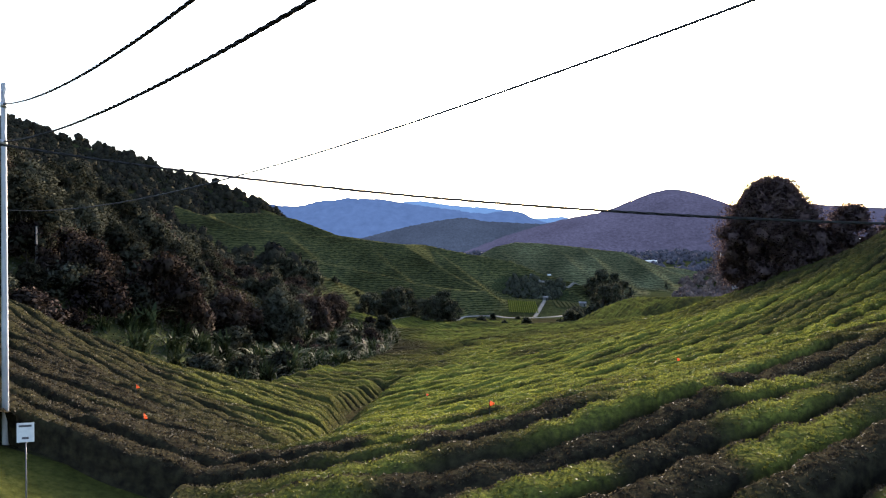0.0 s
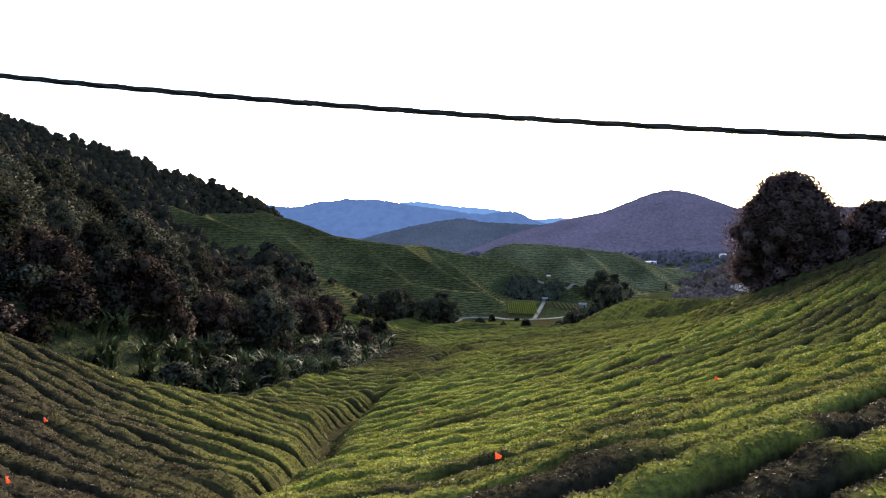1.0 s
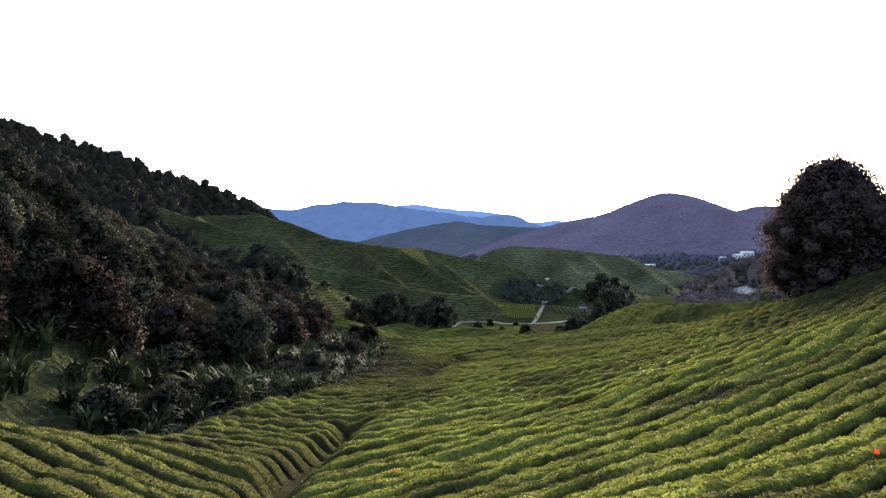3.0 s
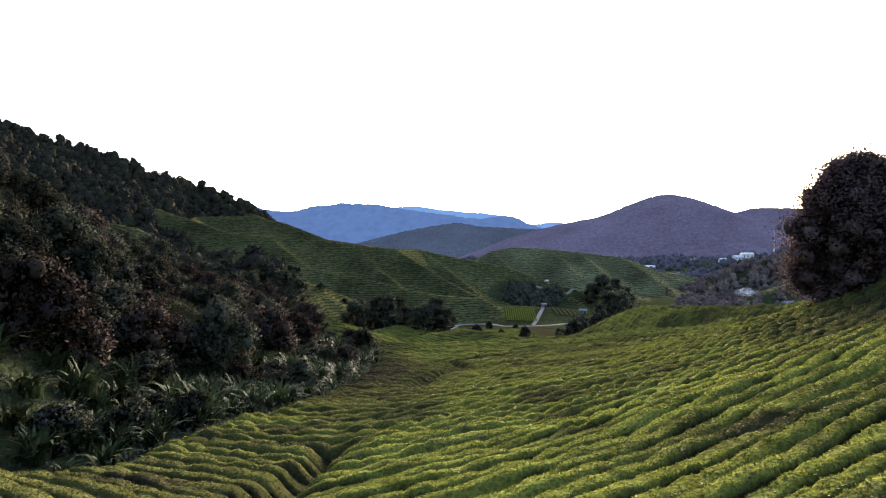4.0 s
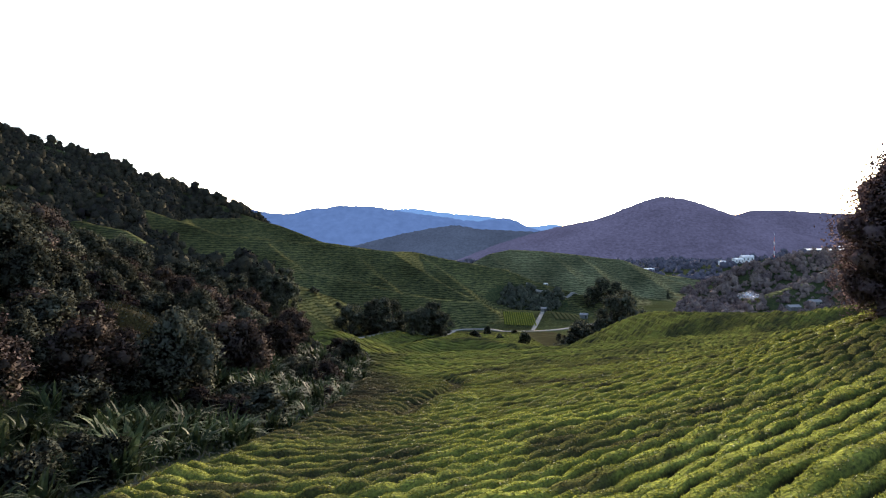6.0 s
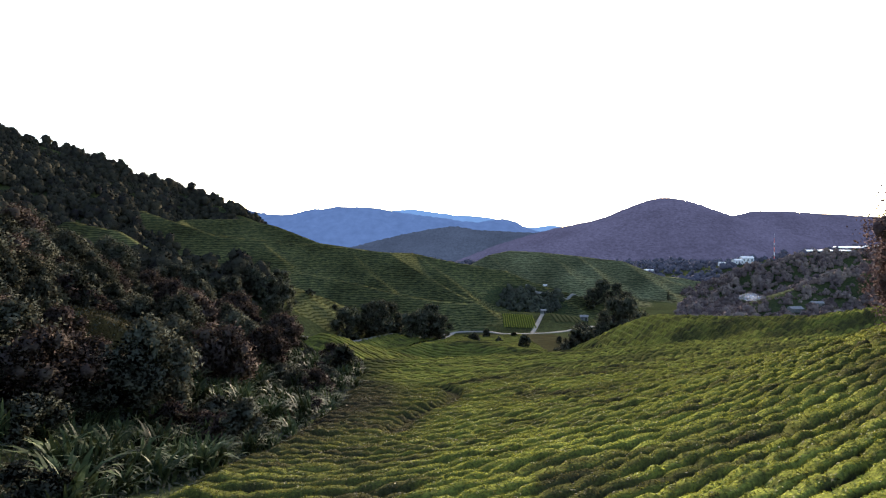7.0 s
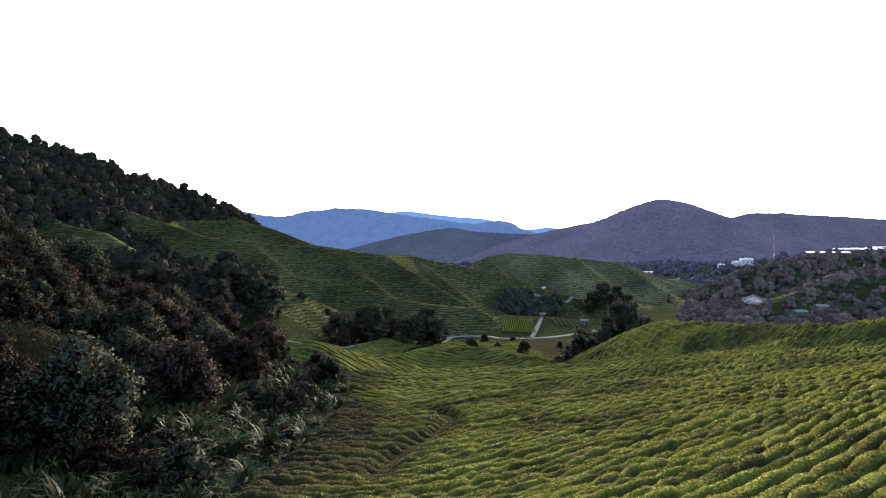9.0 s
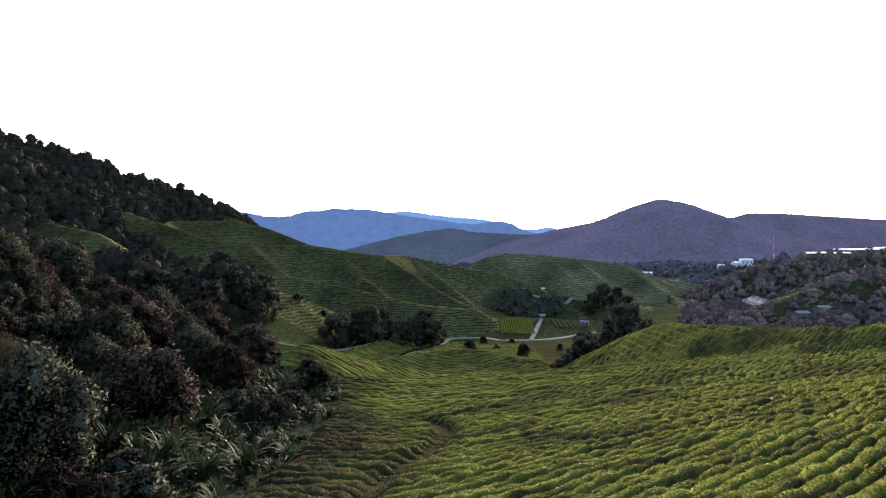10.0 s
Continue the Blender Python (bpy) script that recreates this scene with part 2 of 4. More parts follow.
def tube(path, radii, sides=8):
    """Rings along a path, closed at both ends, as vertices and quad or ring faces."""
    path = np.asarray(path, float)
    radii = np.broadcast_to(radii, len(path))
    d = np.gradient(path, axis=0)
    d /= np.linalg.norm(d, axis=1, keepdims=True)
    ref = np.where(np.abs(d[:, 2:3]) > 0.9, [[1.0, 0, 0]], [[0, 0, 1.0]])
    a = np.cross(d, ref)
    a /= np.linalg.norm(a, axis=1, keepdims=True)
    b = np.cross(d, a)
    ang = np.linspace(0, 2 * np.pi, sides, endpoint=False)
    v = path[:, None] + radii[:, None, None] * (np.cos(ang)[None, :, None] * a[:, None] + np.sin(ang)[None, :, None] * b[:, None])
    f = []
    for i in range(len(path) - 1):
        for j in range(sides):
            k = (j + 1) % sides
            f.append((i * sides + j, i * sides + k, (i + 1) * sides + k, (i + 1) * sides + j))
    f.append(tuple(range(sides))[::-1])
    f.append(tuple((len(path) - 1) * sides + j for j in range(sides)))
    return v.reshape(-1, 3), f


def joined(pieces):
    verts, faces, base = [], [], 0
    for v, f in pieces:
        verts.append(np.asarray(v, float))
        faces += [tuple(base + i for i in face) for face in f]
        base += len(v)
    return np.concatenate(verts), faces


def box_bm(size, centre=(0, 0, 0), bevel=0.0):
    bm = bmesh.new()
    bmesh.ops.create_cube(bm, size=1.0)
    for v in bm.verts:
        v.co = Vector((v.co[k] * size[k] + centre[k] for k in range(3)))
    if bevel:
        bmesh.ops.bevel(bm, geom=bm.edges[:], offset=bevel, segments=2, affect="EDGES")
    return bm


def part(name, bm, mat, parent, label=""):
    me = bpy.data.meshes.new(name)
    bm.to_mesh(me)
    bm.free()
    me.materials.append(mat)
    ob = new(name, me)
    ob.parent = parent
    if label:
        ob["label"] = label
    return ob


# ---------------------------------------------------------------- the lie of the land
def axis_x(y):
    return curve(y, [-60, 0, 36, 60, 82, 108, 124, 160, 238, 337, 700], [-5, -5, -5, -5, -3, 0, -2, 4, 10, 25, 60])


def floor_z(y):
    return curve(y, [-200, 0, 12, 17, 36, 50, 60, 82, 96, 108, 124, 146, 165, 185, 205, 230, 260, 300, 337, 420, 1200],
                 [-3.6, -4.2, -4.9, -6, -10.5, -11.8, -12.5, -15.4, -16.8, -18.0, -19.4, -20.6, -26.5, -33.0, -35.0, -36.2, -37.8, -39.2, -40.5, -43, -40])


def brow_y(x):
    return curve(x, [-60, -20, -10, -5, 2, 16, 30, 60], [42, 31, 21, 16, 16, 21, 24, 25])


def flush_shade(x, y):
    """How fresh the bushes look: 0 for dark, mature foliage, 1 for full yellow-green shoots; some shade is painted in
    too.
    """
    f = step(-2.0, 2.0, y - brow_y(x) + 2.2 * fbm(x / 5, y / 2.5))
    f = f * (1 - 0.8 * step(19, 33, x + 3 * fbm(x / 7, y / 7)) * step(26, 36, y) * (1 - step(60, 82, y)))
    f = f * (1 - 0.55 * step(0.05, 0.35, fbm(x / 9 + 4, y / 4 + 1)) * step(2, 14, x))
    f = f * (1 - 0.6 * np.exp(-((x + 3) ** 2) / 30 - (y - 62) ** 2 / 60)) * (1 - 0.5 * np.exp(-((x - 72) ** 2) / 300 - (y - 158) ** 2 / 90))
    f = f * (1 - 0.7 * step(0.15, 0.45, fbm(x / 4 + 8, y / 2 + 3)))
    # shade below the lip put into the colour; also darker on the west bank
    f = f * (1 - 0.12 * step(148, 160, y) * (x < 48)) * (1 - 0.6 * step(-3.5, -8, x) * (1 - step(40, 70, y)))
    f = f * (1 - 0.5 * step(0.05, 0.5, fbm(x / 1.4 + 2, y / 0.8 + 6))) * (1 - 0.8 * step(-3, -7, x) * (1 - step(4, 9, y - brow_y(x))))
    u = x - axis_x(y)
    # darker west of the valley axis
    f = f * (1 - 0.75 * np.exp(-((u + 4.5) / 4.0) ** 2 - ((y - 94) / 16) ** 2)) * (1 - 0.2 * step(60, 85, y)) * (1 - 0.7 * step(-1, -7, u) * step(60, 74, y) * (1 - step(140, 160, y)))
    # shade along the two gullies is put into the leaf colour
    f = f * (1 - 0.85 * np.exp(-((u - 3 + 1.5 * np.sin(y / 6)) / 1.7) ** 2) * step(80, 84, y) * (1 - step(112, 118, y)))
    f = f * (1 - 0.8 * np.exp(-((u + 0.3 + 0.8 * np.sin(y / 5)) / 1.2) ** 2) * (1 - step(50, 54, y)))
    f = f * (1 - 0.5 * step(7, -5, x) * step(60, 74, y) * (1 - step(112, 126, y)))
    return np.clip(f, 0, 1)


# crest lines of the hills, as a few points each: east, north, height
WOOD_CREST = [
    [(-165, 290, 8.0), (-120, 280, -3.0), (-85, 270, -12.0), (-62, 262, -22.0)],
    [(-464, 623, 135.2), (-390, 606, 112.6), (-352, 596, 100.9), (-311, 585, 88.7), (-284, 600, 74.9), (-258, 609, 66.9), (-214, 589, 55.0), (-160, 538, 36.0)],
    [(-294, 490, 68.0), (-262, 475, 56.2), (-227, 454, 41.6)],
]
SPURS_WEST = [
    [(-198, 449, 28.5), (-170, 443, 19.7), (-142, 433, 11.0), (-111, 427, 8.0), (-81, 435, 5.3), (-56, 438, 2.8), (-29, 434, -0.4)],
    [(-29, 434, -0.4), (-18, 424, -6.7), (-2, 403, -15.7), (14, 380, -24.0), (26, 363, -28.4)],
    [(-29, 434, -0.4), (-13, 470, -0.9), (17, 460, -7.4), (51, 456, -13.4), (73, 449, -22.6), (90, 439, -27.5), (116, 428, -34.0)],
    [(-13, 470, -0.9), (2, 443, -10.8), (15, 413, -20.2), (24, 390, -27.6)],
    [(73, 449, -22.6), (83, 432, -28.5), (94, 414, -36.1)],
    [(-170, 443, 19.7), (-188, 493, 24.7), (-147, 508, 25.9), (-122, 507, 20.0), (-85, 492, 6.9), (-29, 434, -0.4)],
    [(-79, 287, -9.9), (-61, 308, -16.1), (-48, 318, -22.5), (-39, 324, -27.1), (-28, 328, -32.5)],
    [(-78, 392, -11.9), (-40, 371, -18.2), (-18, 361, -23.2), (2, 360, -26.1), (24, 363, -28.7)],
    [(-56, 436, 2.1), (-37, 396, -12.7), (-21, 368, -21.6)],
    [(-193, 359, 16.3), (-164, 353, 11.2), (-144, 338, 2.9), (-128, 330, -2.4)],
    [(-150, 328, 2.8), (-140, 325, -0.4), (-111, 312, -4.0)],
    [(-111, 427, 8.0), (-92, 397, -3.0), (-78, 392, -11.9)],
]
SPURS_NORTH = [
    [(32, 605, -16.1), (54, 619, -2.7), (75, 634, 1.0), (107, 643, -0.1), (142, 653, -3.4), (173, 662, -6.9), (196, 662, -9.2), (238, 681, -23.8), (290, 690, -31.4)],
    [(109, 643, -0.1), (121, 618, -9.1), (125, 588, -19.8)],
    [(145, 650, -3.4), (152, 622, -13.0), (155, 592, -22.5)],
    [(196, 662, -9.2), (203, 632, -20.3), (213, 586, -34.9), (212, 542, -43.6)],
    [(130, 598, -22.2), (151, 583, -24.6), (159, 557, -30.6), (159, 522, -37.4)],
    [(238, 681, -23.8), (240, 641, -30.1), (247, 611, -32.3)],
    [(54, 619, -2.7), (64, 589, -14.7), (71, 564, -23.7)],
]
EAST_HILL = [
    [(261, 560, -19.8), (286, 560, -6.3), (310, 559, 0.4), (335, 569, 5.3), (371, 578, 3.4), (413, 587, 6.6), (515, 595, 16.0)],
    [(193, 432, -36.6), (224, 441, -26.8), (255, 455, -17.4), (296, 470, -10.0), (344, 469, -3.7)],
    [(226, 481, -36.4), (250, 496, -29.2), (277, 505, -23.3)],
]
KNOB = [
    [(69, 226, -22.5), (63, 196, -17.0), (66, 166, -14.4), (73, 148, -11.9), (78, 144, -10.9), (94, 143, -8.4)],
]
MOUNDS = [
    [(-44, 202, -28.0), (-27, 196, -22.6), (-12, 201, -28.0), (2, 206, -31.5)],
    [(-90, 238, -30.5), (-64, 247, -32.0), (-51, 258, -32.0), (-38, 266, -33.4), (-28, 274, -34.5), (-17, 298, -35.0)],
    [(-14, 232, -33.5), (0, 243, -31.8), (14, 245, -31.3), (36, 238, -33.5)],
]


def tents(x, y, lines, slope, soft, wander=2.0):
    """Hills that fall away evenly to both sides of their crest lines: the highest of them at each place."""
    out = np.full(np.shape(x), -90.0)
    off = np.abs(wander * fbm(x / 14, y / 14, 3))
    for pts in lines:
        reach = max(p[2] for p in pts) + 90
        pad = reach / slope
        if np.max(y) < min(p[1] for p in pts) - pad or np.min(y) > max(p[1] for p in pts) + pad:
            continue
        for (x0, y0, z0), (x1, y1, z1) in zip(pts[:-1], pts[1:]):
            dx, dy = x1 - x0, y1 - y0
            t = np.clip(((x - x0) * dx + (y - y0) * dy) / (dx * dx + dy * dy), 0, 1)
            d = np.hypot(x - x0 - t * dx, y - y0 - t * dy)
            d = d + off * np.clip(d / 8, 0, 1)
            out = np.maximum(out, z0 + (z1 - z0) * t - slope * (np.sqrt(d * d + soft * soft) - soft))
    return out


def higher(a, b, k):
    """The higher of two surfaces, with the crease between them rounded over k metres."""
    h = np.clip(k - np.abs(a - b), 0, k)
    return np.maximum(a, b) + h * h / (4 * k)


def tea_hill_west(x, y):
    """The ridge across the valley: a broad face below the main crest, with the spurs standing out of it."""
    face = tents(x, y, SPURS_WEST[:1] + SPURS_WEST[2:3], 0.44, 2.0)
    return np.maximum(face - 5.5, tents(x, y, SPURS_WEST, 0.66, 1.2))


def tea_hill_north(x, y):
    face = tents(x, y, SPURS_NORTH[:1], 0.40, 3.0)
    return np.maximum(face - 7.5, tents(x, y, SPURS_NORTH, 0.58, 1.6))


def wooded_hill(x, y):
    return tents(x, y, WOOD_CREST, 0.46, 5.0, 6.0) - 6.0


def height(x, y):
    x, y = np.broadcast_arrays(np.asarray(x, float), np.asarray(y, float))
    u, fz = x - axis_x(y), floor_z(y)
    # the flank towards the east
    r = np.clip(u, 0, None)
    r = 70 * np.tanh(r / 70)
    east = curve(y, [-20, 10, 20, 45, 60, 80, 120, 200, 300], [0.10, 0.12, 0.18, 0.18, 0.12, 0.06, 0.04, 0.02, 0.0]) * r
    east = east + curve(y, [60, 84, 95, 112, 140, 200], [0, 0.0033, 0.0024, 0.0015, 0.001, 0]) * r * r
    east = east + 12 * np.exp(-((x - 55) ** 2) / 552 - (y - 48) ** 2 / 800)
    # the near bank and the wooded slope towards the west
    w = np.clip(-u, 0, None)
    bank = 0.25 * w + 0.004 * w * w
    foot = curve(y, [0, 140, 200, 268, 330, 400, 480, 600], [16, 16, 40, 76, 90, 70, 20, 16])
    grow = np.sqrt(np.clip(w - foot, 0, None) ** 2 + 9) - 3
    slope = curve(y, [0, 60, 104, 140, 250, 330, 480, 700, 1000], [0.50, 0.56, 0.54, 0.36, 0.34, 0.34, 0.30, 0.28, 0.03])
    wood = slope * grow + 0.08 * np.clip(w - 250, 0, None)
    wood = np.where(w > 0, wood - 1.4 * step(9, 15, w) * (1 - step(60, 75, y)), 0)
    bank = np.minimum(bank, 60)
    b = step(36, 50, y + 0.12 * w)
    west = bank * (1 - b) + np.minimum(wood, 150 + 0.02 * wood) * b
    z = fz + east + west
    z = z - 0.5 * np.exp(-((u + 0.3 + 0.8 * np.sin(y / 5)) / 0.9) ** 2) * step(20, 26, y) * (1 - step(50, 56, y))
    # a small grassy spur in the ravine
    q = np.clip((-12 - x) / 18, 0, 1)
    z = z + (1.0 + 1.8 * q) * np.exp(-(((y - 90 - 8 * q) / 3.2) ** 2)) * step(-9, -13, x) * (1 - step(-32, -42, x))
    z = z + 5.0 * np.exp(-((x + 36) / 13) ** 2 - ((y - 56) / 15) ** 2)
    # the tea knob to the east and the mounds on the valley floor
    z = higher(z, tents(x, y, KNOB, 0.60, 7.0, 0.5) - 0.9, 3.0)
    z = higher(z, tents(x, y, [[(34, 374, -33.6), (66, 376, -34.6)]], 0.17, 4.0, 0.3), 1.0)
    z = higher(z, tents(x, y, MOUNDS, 0.40, 3.0, 0.8) - 0.7, 2.0)
    # the hills across the valley
    z = higher(z, wooded_hill(x, y), 6.0)
    z = higher(z, tea_hill_west(x, y), 1.5)
    z = higher(z, tea_hill_north(x, y), 3.0)
    z = higher(z, tents(x, y, EAST_HILL, 0.42, 5.0, 6.0) - 8.0, 5.0)
    z = z + 40 * np.exp(-((x - 690) ** 2) / 45000 - (y - 985) ** 2 / 9000)
    z = z + 20 * np.exp(-((x - 600) ** 2) / 30000 - (y - 760) ** 2 / 20000)
    far = step(700, 1500, np.hypot(x, y))
    z = z + far * (18 * fbm(x / 300, y / 300) + 10)
    near = 1 - step(150, 400, y)
    z = z + 1.2 * fbm(x / 17 + 3, y / 15) * step(168, 185, y) * (1 - step(255, 290, y)) * (1 - step(30, 44, x))
    z = z + 0.35 * near * fbm(x / 9, y / 9) + (1 - near) * 0.7 * fbm(x / 40, y / 40)
    # the near brow, from which the land also falls back towards the road
    back = np.clip(brow_y(x) - y, 0, None)
    z = z - 0.1 * step(-9, -3, x) * np.minimum(np.sqrt(back * back + 1) - 1, 12 + 0 * back)
    return z - 0.5 * (1 - step(150, 170, y))


def track_y(x):
    """Where the pale track crosses the valley floor."""
    return curve(x, [-90, -64, -51, -38, -28, -17, -4, 7, 14, 28, 37, 58, 72, 110], [238, 247, 258, 266, 275, 298, 316, 331, 337, 335, 330, 334, 262, 262])


def tea_edge(y):
    """The western edge of the tea field."""
    return 1.3 * fbm(y / 5.0 + 3, 0 * y + 1.7) + curve(y, [-40, 30, 38, 42, 46, 52, 58, 63, 78, 100, 124, 150, 170, 184, 200, 250, 330], [-60, -45, -32, -20, -15, -15.6, -14.2, -12.6, -10.2, -9.2, -10, -13, -20, -40, -50, -44, -62])


# ---------------------------------------------------------------- ground sheet
def axis_steps(*legs):
    """Grid lines with a spacing of their own for each stretch, growing beyond the last."""
    out = np.concatenate([np.arange(a, b, d) for a, b, d in legs])
    low, high, s_ = [out[0]], [out[-1]], 6.0
    while high[-1] < 4600:
        high.append(high[-1] + s_)
        low.append(low[-1] - s_)
        s_ = min(s_ * 1.12, 120)
    low = [v_ for v_ in low[1:] if v_ > -4600]
    return np.r_[low[::-1], out, high[1:]]


gx = axis_steps((-380, -50, 3.0), (-50, 100, 1.2), (100, 360, 3.0))
gy = axis_steps((-40, 190, 1.2), (190, 680, 2.4))
GX, GY = np.meshgrid(gx, gy)
ground = mesh_object("ground", np.stack([GX, GY, height(GX, GY)], -1).reshape(-1, 3), grid_faces(len(gy), len(gx)), SCRUB)
tagged(ground, "scrub and soil ground of a tea valley", "ground", kind="structure")
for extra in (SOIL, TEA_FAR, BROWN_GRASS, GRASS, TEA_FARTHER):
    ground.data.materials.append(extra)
cx, cy = (GX[:-1, :-1] + GX[1:, 1:]).ravel() / 2, (GY[:-1, :-1] + GY[1:, 1:]).ravel() / 2
is_tea_near = (cx > tea_edge(cy)) & (cy < track_y(cx) - 4) & (cx < 110)


def far_tea(x, y):
    """Where the hills across the valley are planted: 1 on the nearer ridge, 2 on the next hill."""
    west, north, wood = tea_hill_west(x, y), tea_hill_north(x, y), wooded_hill(x, y)
    ground_z = height(x, y)
    edge = 3 * fbm(x / 11, y / 11, 3)
    on_west = (west > ground_z - 3.0) & (west > wood + edge) & (y > 285) & (x > -215 + edge) & (y < 520 + edge)
    on_west &= ~((np.hypot((x - 62) / 24, (y - 425) / 17) < 1 + 0.15 * edge) | (np.hypot((x + 100) / 24, (y - 292) / 17) < 1 + 0.1 * edge))
    on_north = (north > ground_z - 4.0) & (y > 470) & (x > 20) & ((y < 660) | (x > 150))
    on_east = np.hypot((x - 238 + 0.5 * (y - 485)) / 26, (y - 478) / 30) < 0.9 + 0.05 * edge
    return np.where(on_west, 1, np.where(on_north | on_east, 2, 0))


planted = far_tea(cx, cy)
spur_q = np.clip((-12 - cx) / 18, 0, 1)
on_spur = (np.abs(cy - 90 - 8 * spur_q) < 4.5) & (cx < -11) & (cx > -36)
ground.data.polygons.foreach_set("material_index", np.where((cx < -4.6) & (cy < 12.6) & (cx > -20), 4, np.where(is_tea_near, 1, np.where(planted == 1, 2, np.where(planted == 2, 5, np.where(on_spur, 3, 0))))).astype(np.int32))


# ---------------------------------------------------------------- tea hedges
def leaf_cards(points, size, rnd, lift=0.35, slim=0.55):
    """Small folded leaf cards at the given points, two triangles each."""
    n = len(points)
    d = rnd.normal(size=(n, 3))
    d[:, 2] = d[:, 2] * 0.6 + lift
    d /= np.linalg.norm(d, axis=1, keepdims=True)
    o = np.cross(d, rnd.normal(size=(n, 3)))
    o /= np.linalg.norm(o, axis=1, keepdims=True)
    s = (size * rnd.uniform(0.6, 1.4, n))[:, None]
    fold = np.cross(d, o) * s * 0.15
    v = np.stack([points - d * s, points + o * s * slim + fold, points + d * s, points - o * s * slim + fold], 1)
    return v.reshape(-1, 3), np.arange(4 * n).reshape(-1, 4)


rng = np.random.RandomState(3)
ACROSS_NEAR = np.array([-0.5, -0.395, -0.38, -0.345, -0.24, -0.08, 0.10, 0.25, 0.345, 0.38, 0.395, 0.5])
SHAPE_NEAR = np.array([0.0, 0.05, 0.62, 0.90, 0.98, 1.0, 1.0, 0.98, 0.90, 0.62, 0.05, 0.0])


def row_place(s, u):
    y = s + 0.55 * (np.sqrt(u * u + 64) - 8) * (1 - 0.35 * step(30, 80, np.abs(u)))
    y = y + 1.6 * fbm(u / 20 + 3, s / 20) + 0.40 * fbm(u / 4, s / 2.0 + 9, 2) + 0.14 * fbm(u / 1.1, s / 1.1 + 4, 2)
    return axis_x(y) + u, y


def paint(ob, values):
    ob.data.attributes.new("flush_shade", "FLOAT", "POINT").data.foreach_set("value", np.asarray(values, np.float32))


ACROSS_FAR = np.array([-0.5, -0.40, -0.35, -0.13, 0.13, 0.35, 0.40, 0.5])
SHAPE_FAR = np.array([0.0, 0.08, 0.90, 1.0, 1.0, 0.90, 0.08, 0.0])


def hedge(k, s0, PITCH):
    ACROSS, SHAPE = (ACROSS_NEAR, SHAPE_NEAR) if s0 < 46 else (ACROSS_FAR, SHAPE_FAR)
    fine = 0.2 if s0 < 24 else 0.32 if s0 < 46 else 0.42 if s0 < 176 else 0.8
    u = np.arange(-40 if s0 < 160 else -72, 112, fine)
    U = np.repeat(u[:, None], len(ACROSS), 1)
    S = s0 + ACROSS[None] * PITCH + 0 * U
    x, y = row_place(S, U)
    mid_x, mid_y = x[:, 4], y[:, 4]
    keep = (mid_x > tea_edge(mid_y)) & (mid_y > 3.5) & (mid_y < np.minimum(track_y(mid_x) - 4, 330)) & (mid_x < 108)
    keep &= (mid_x < 60) | (mid_y < 215)
    keep &= (mid_y < 240) | (mid_x < 44)
    keep &= (mid_y < 246) | (np.abs(mid_x - curve(mid_y, [236, 251, 281, 307, 333], [-12, -8, -6, 5, 11])) > 1.7)
    keep &= ~((mid_x < -5.3) & (mid_y < 12.0))
    keep &= (mid_x < 9 + 0.9 * mid_y) & (mid_x > -9 - 0.9 * mid_y)
    # breaks in the row, and the single bushes along it
    gap = value_noise(u * 0.3 + 31 * k, 0 * u + k * 3.7)
    tall = (0.8 if s0 < 46 else 0.85) * (1 - 0.25 * step(0.88, 0.93, gap)) * (0.8 + 0.4 * value_noise(u * 0.35, 0 * u + k * 1.3))
    along = u / (1.1 if s0 < 34 else 1.7) + 0.6 * value_noise(u * 0.5 + 9 * k, 0 * u + 2.2) + 0.5 * k
    column = step(104, 122, mid_y) * step(40, 50, mid_x)
    along = np.where(column > 0.5, u / 1.9 + 0.35 * value_noise(u * 0.2, 0 * u + s0 * 0.15), along)
    notch = np.exp(-((np.abs(along - np.round(along)) / (0.15 + 0.06 * column)) ** 2))
    parted = (0.10 + 0.12 * step(34, 50, s0) + 0.26 * step(15, 45, u) + 1.3 * column) * (0.4 + 0.9 * value_noise(u * 0.13 + 5, 0 * u + k * 0.9))
    tall = tall * (1 - np.clip(parted, 0, 0.85) * notch)
    sunk = 1 - 0.9 * np.exp(-((u + 0.3 + 0.8 * np.sin(s0 / 5)) / 0.7) ** 2) * (np.abs(s0 - 36) < 16)
    sunk = sunk * (1 - 0.97 * np.exp(-((u - 3 + 1.5 * np.sin(s0 / 6)) / 1.1) ** 4) * step(80, 84, s0) * (1 - step(112, 118, s0)))
    sunk = sunk * np.clip((mid_x - tea_edge(mid_y)) / 1.6, 0.25, 1)
    bush = np.round(along)
    tall = tall * sunk * (0.92 + 0.16 * value_noise(bush * 0.77, 0 * u + 2.3 * k))
    lump = 0.06 * fbm(x / 0.4, y / 0.4, 2) + 0.08 * fbm(x / 0.9, y / 0.9, 2) + 0.16 * fbm(x / 2.4, y / 2.4, 2)
    # neighbouring rows grow together here and there, so that the gaps are broken lines
    join = []
    for j, side in ((k, s0 - PITCH / 2), (k + 1, s0 + PITCH / 2)):
        reach, low, high = (6.0, 0.62, 0.80) if side < 22 else (3.6, 0.52, 0.66)
        join.append(step(low, high, value_noise(u / reach + 13.7 * j, 0 * u + 5.3 * j)))
    FILL = np.where(ACROSS[None] < 0, join[0][:, None], join[1][:, None])
    FILL = np.maximum(FILL, 0.88 * column[:, None])
    SHAPE = SHAPE[None] + np.clip(0.86 - SHAPE[None], 0, 1) * FILL
    crest = np.where(np.abs(ACROSS[None]) == 0.5, 0.52 * sunk[:, None], tall[:, None])
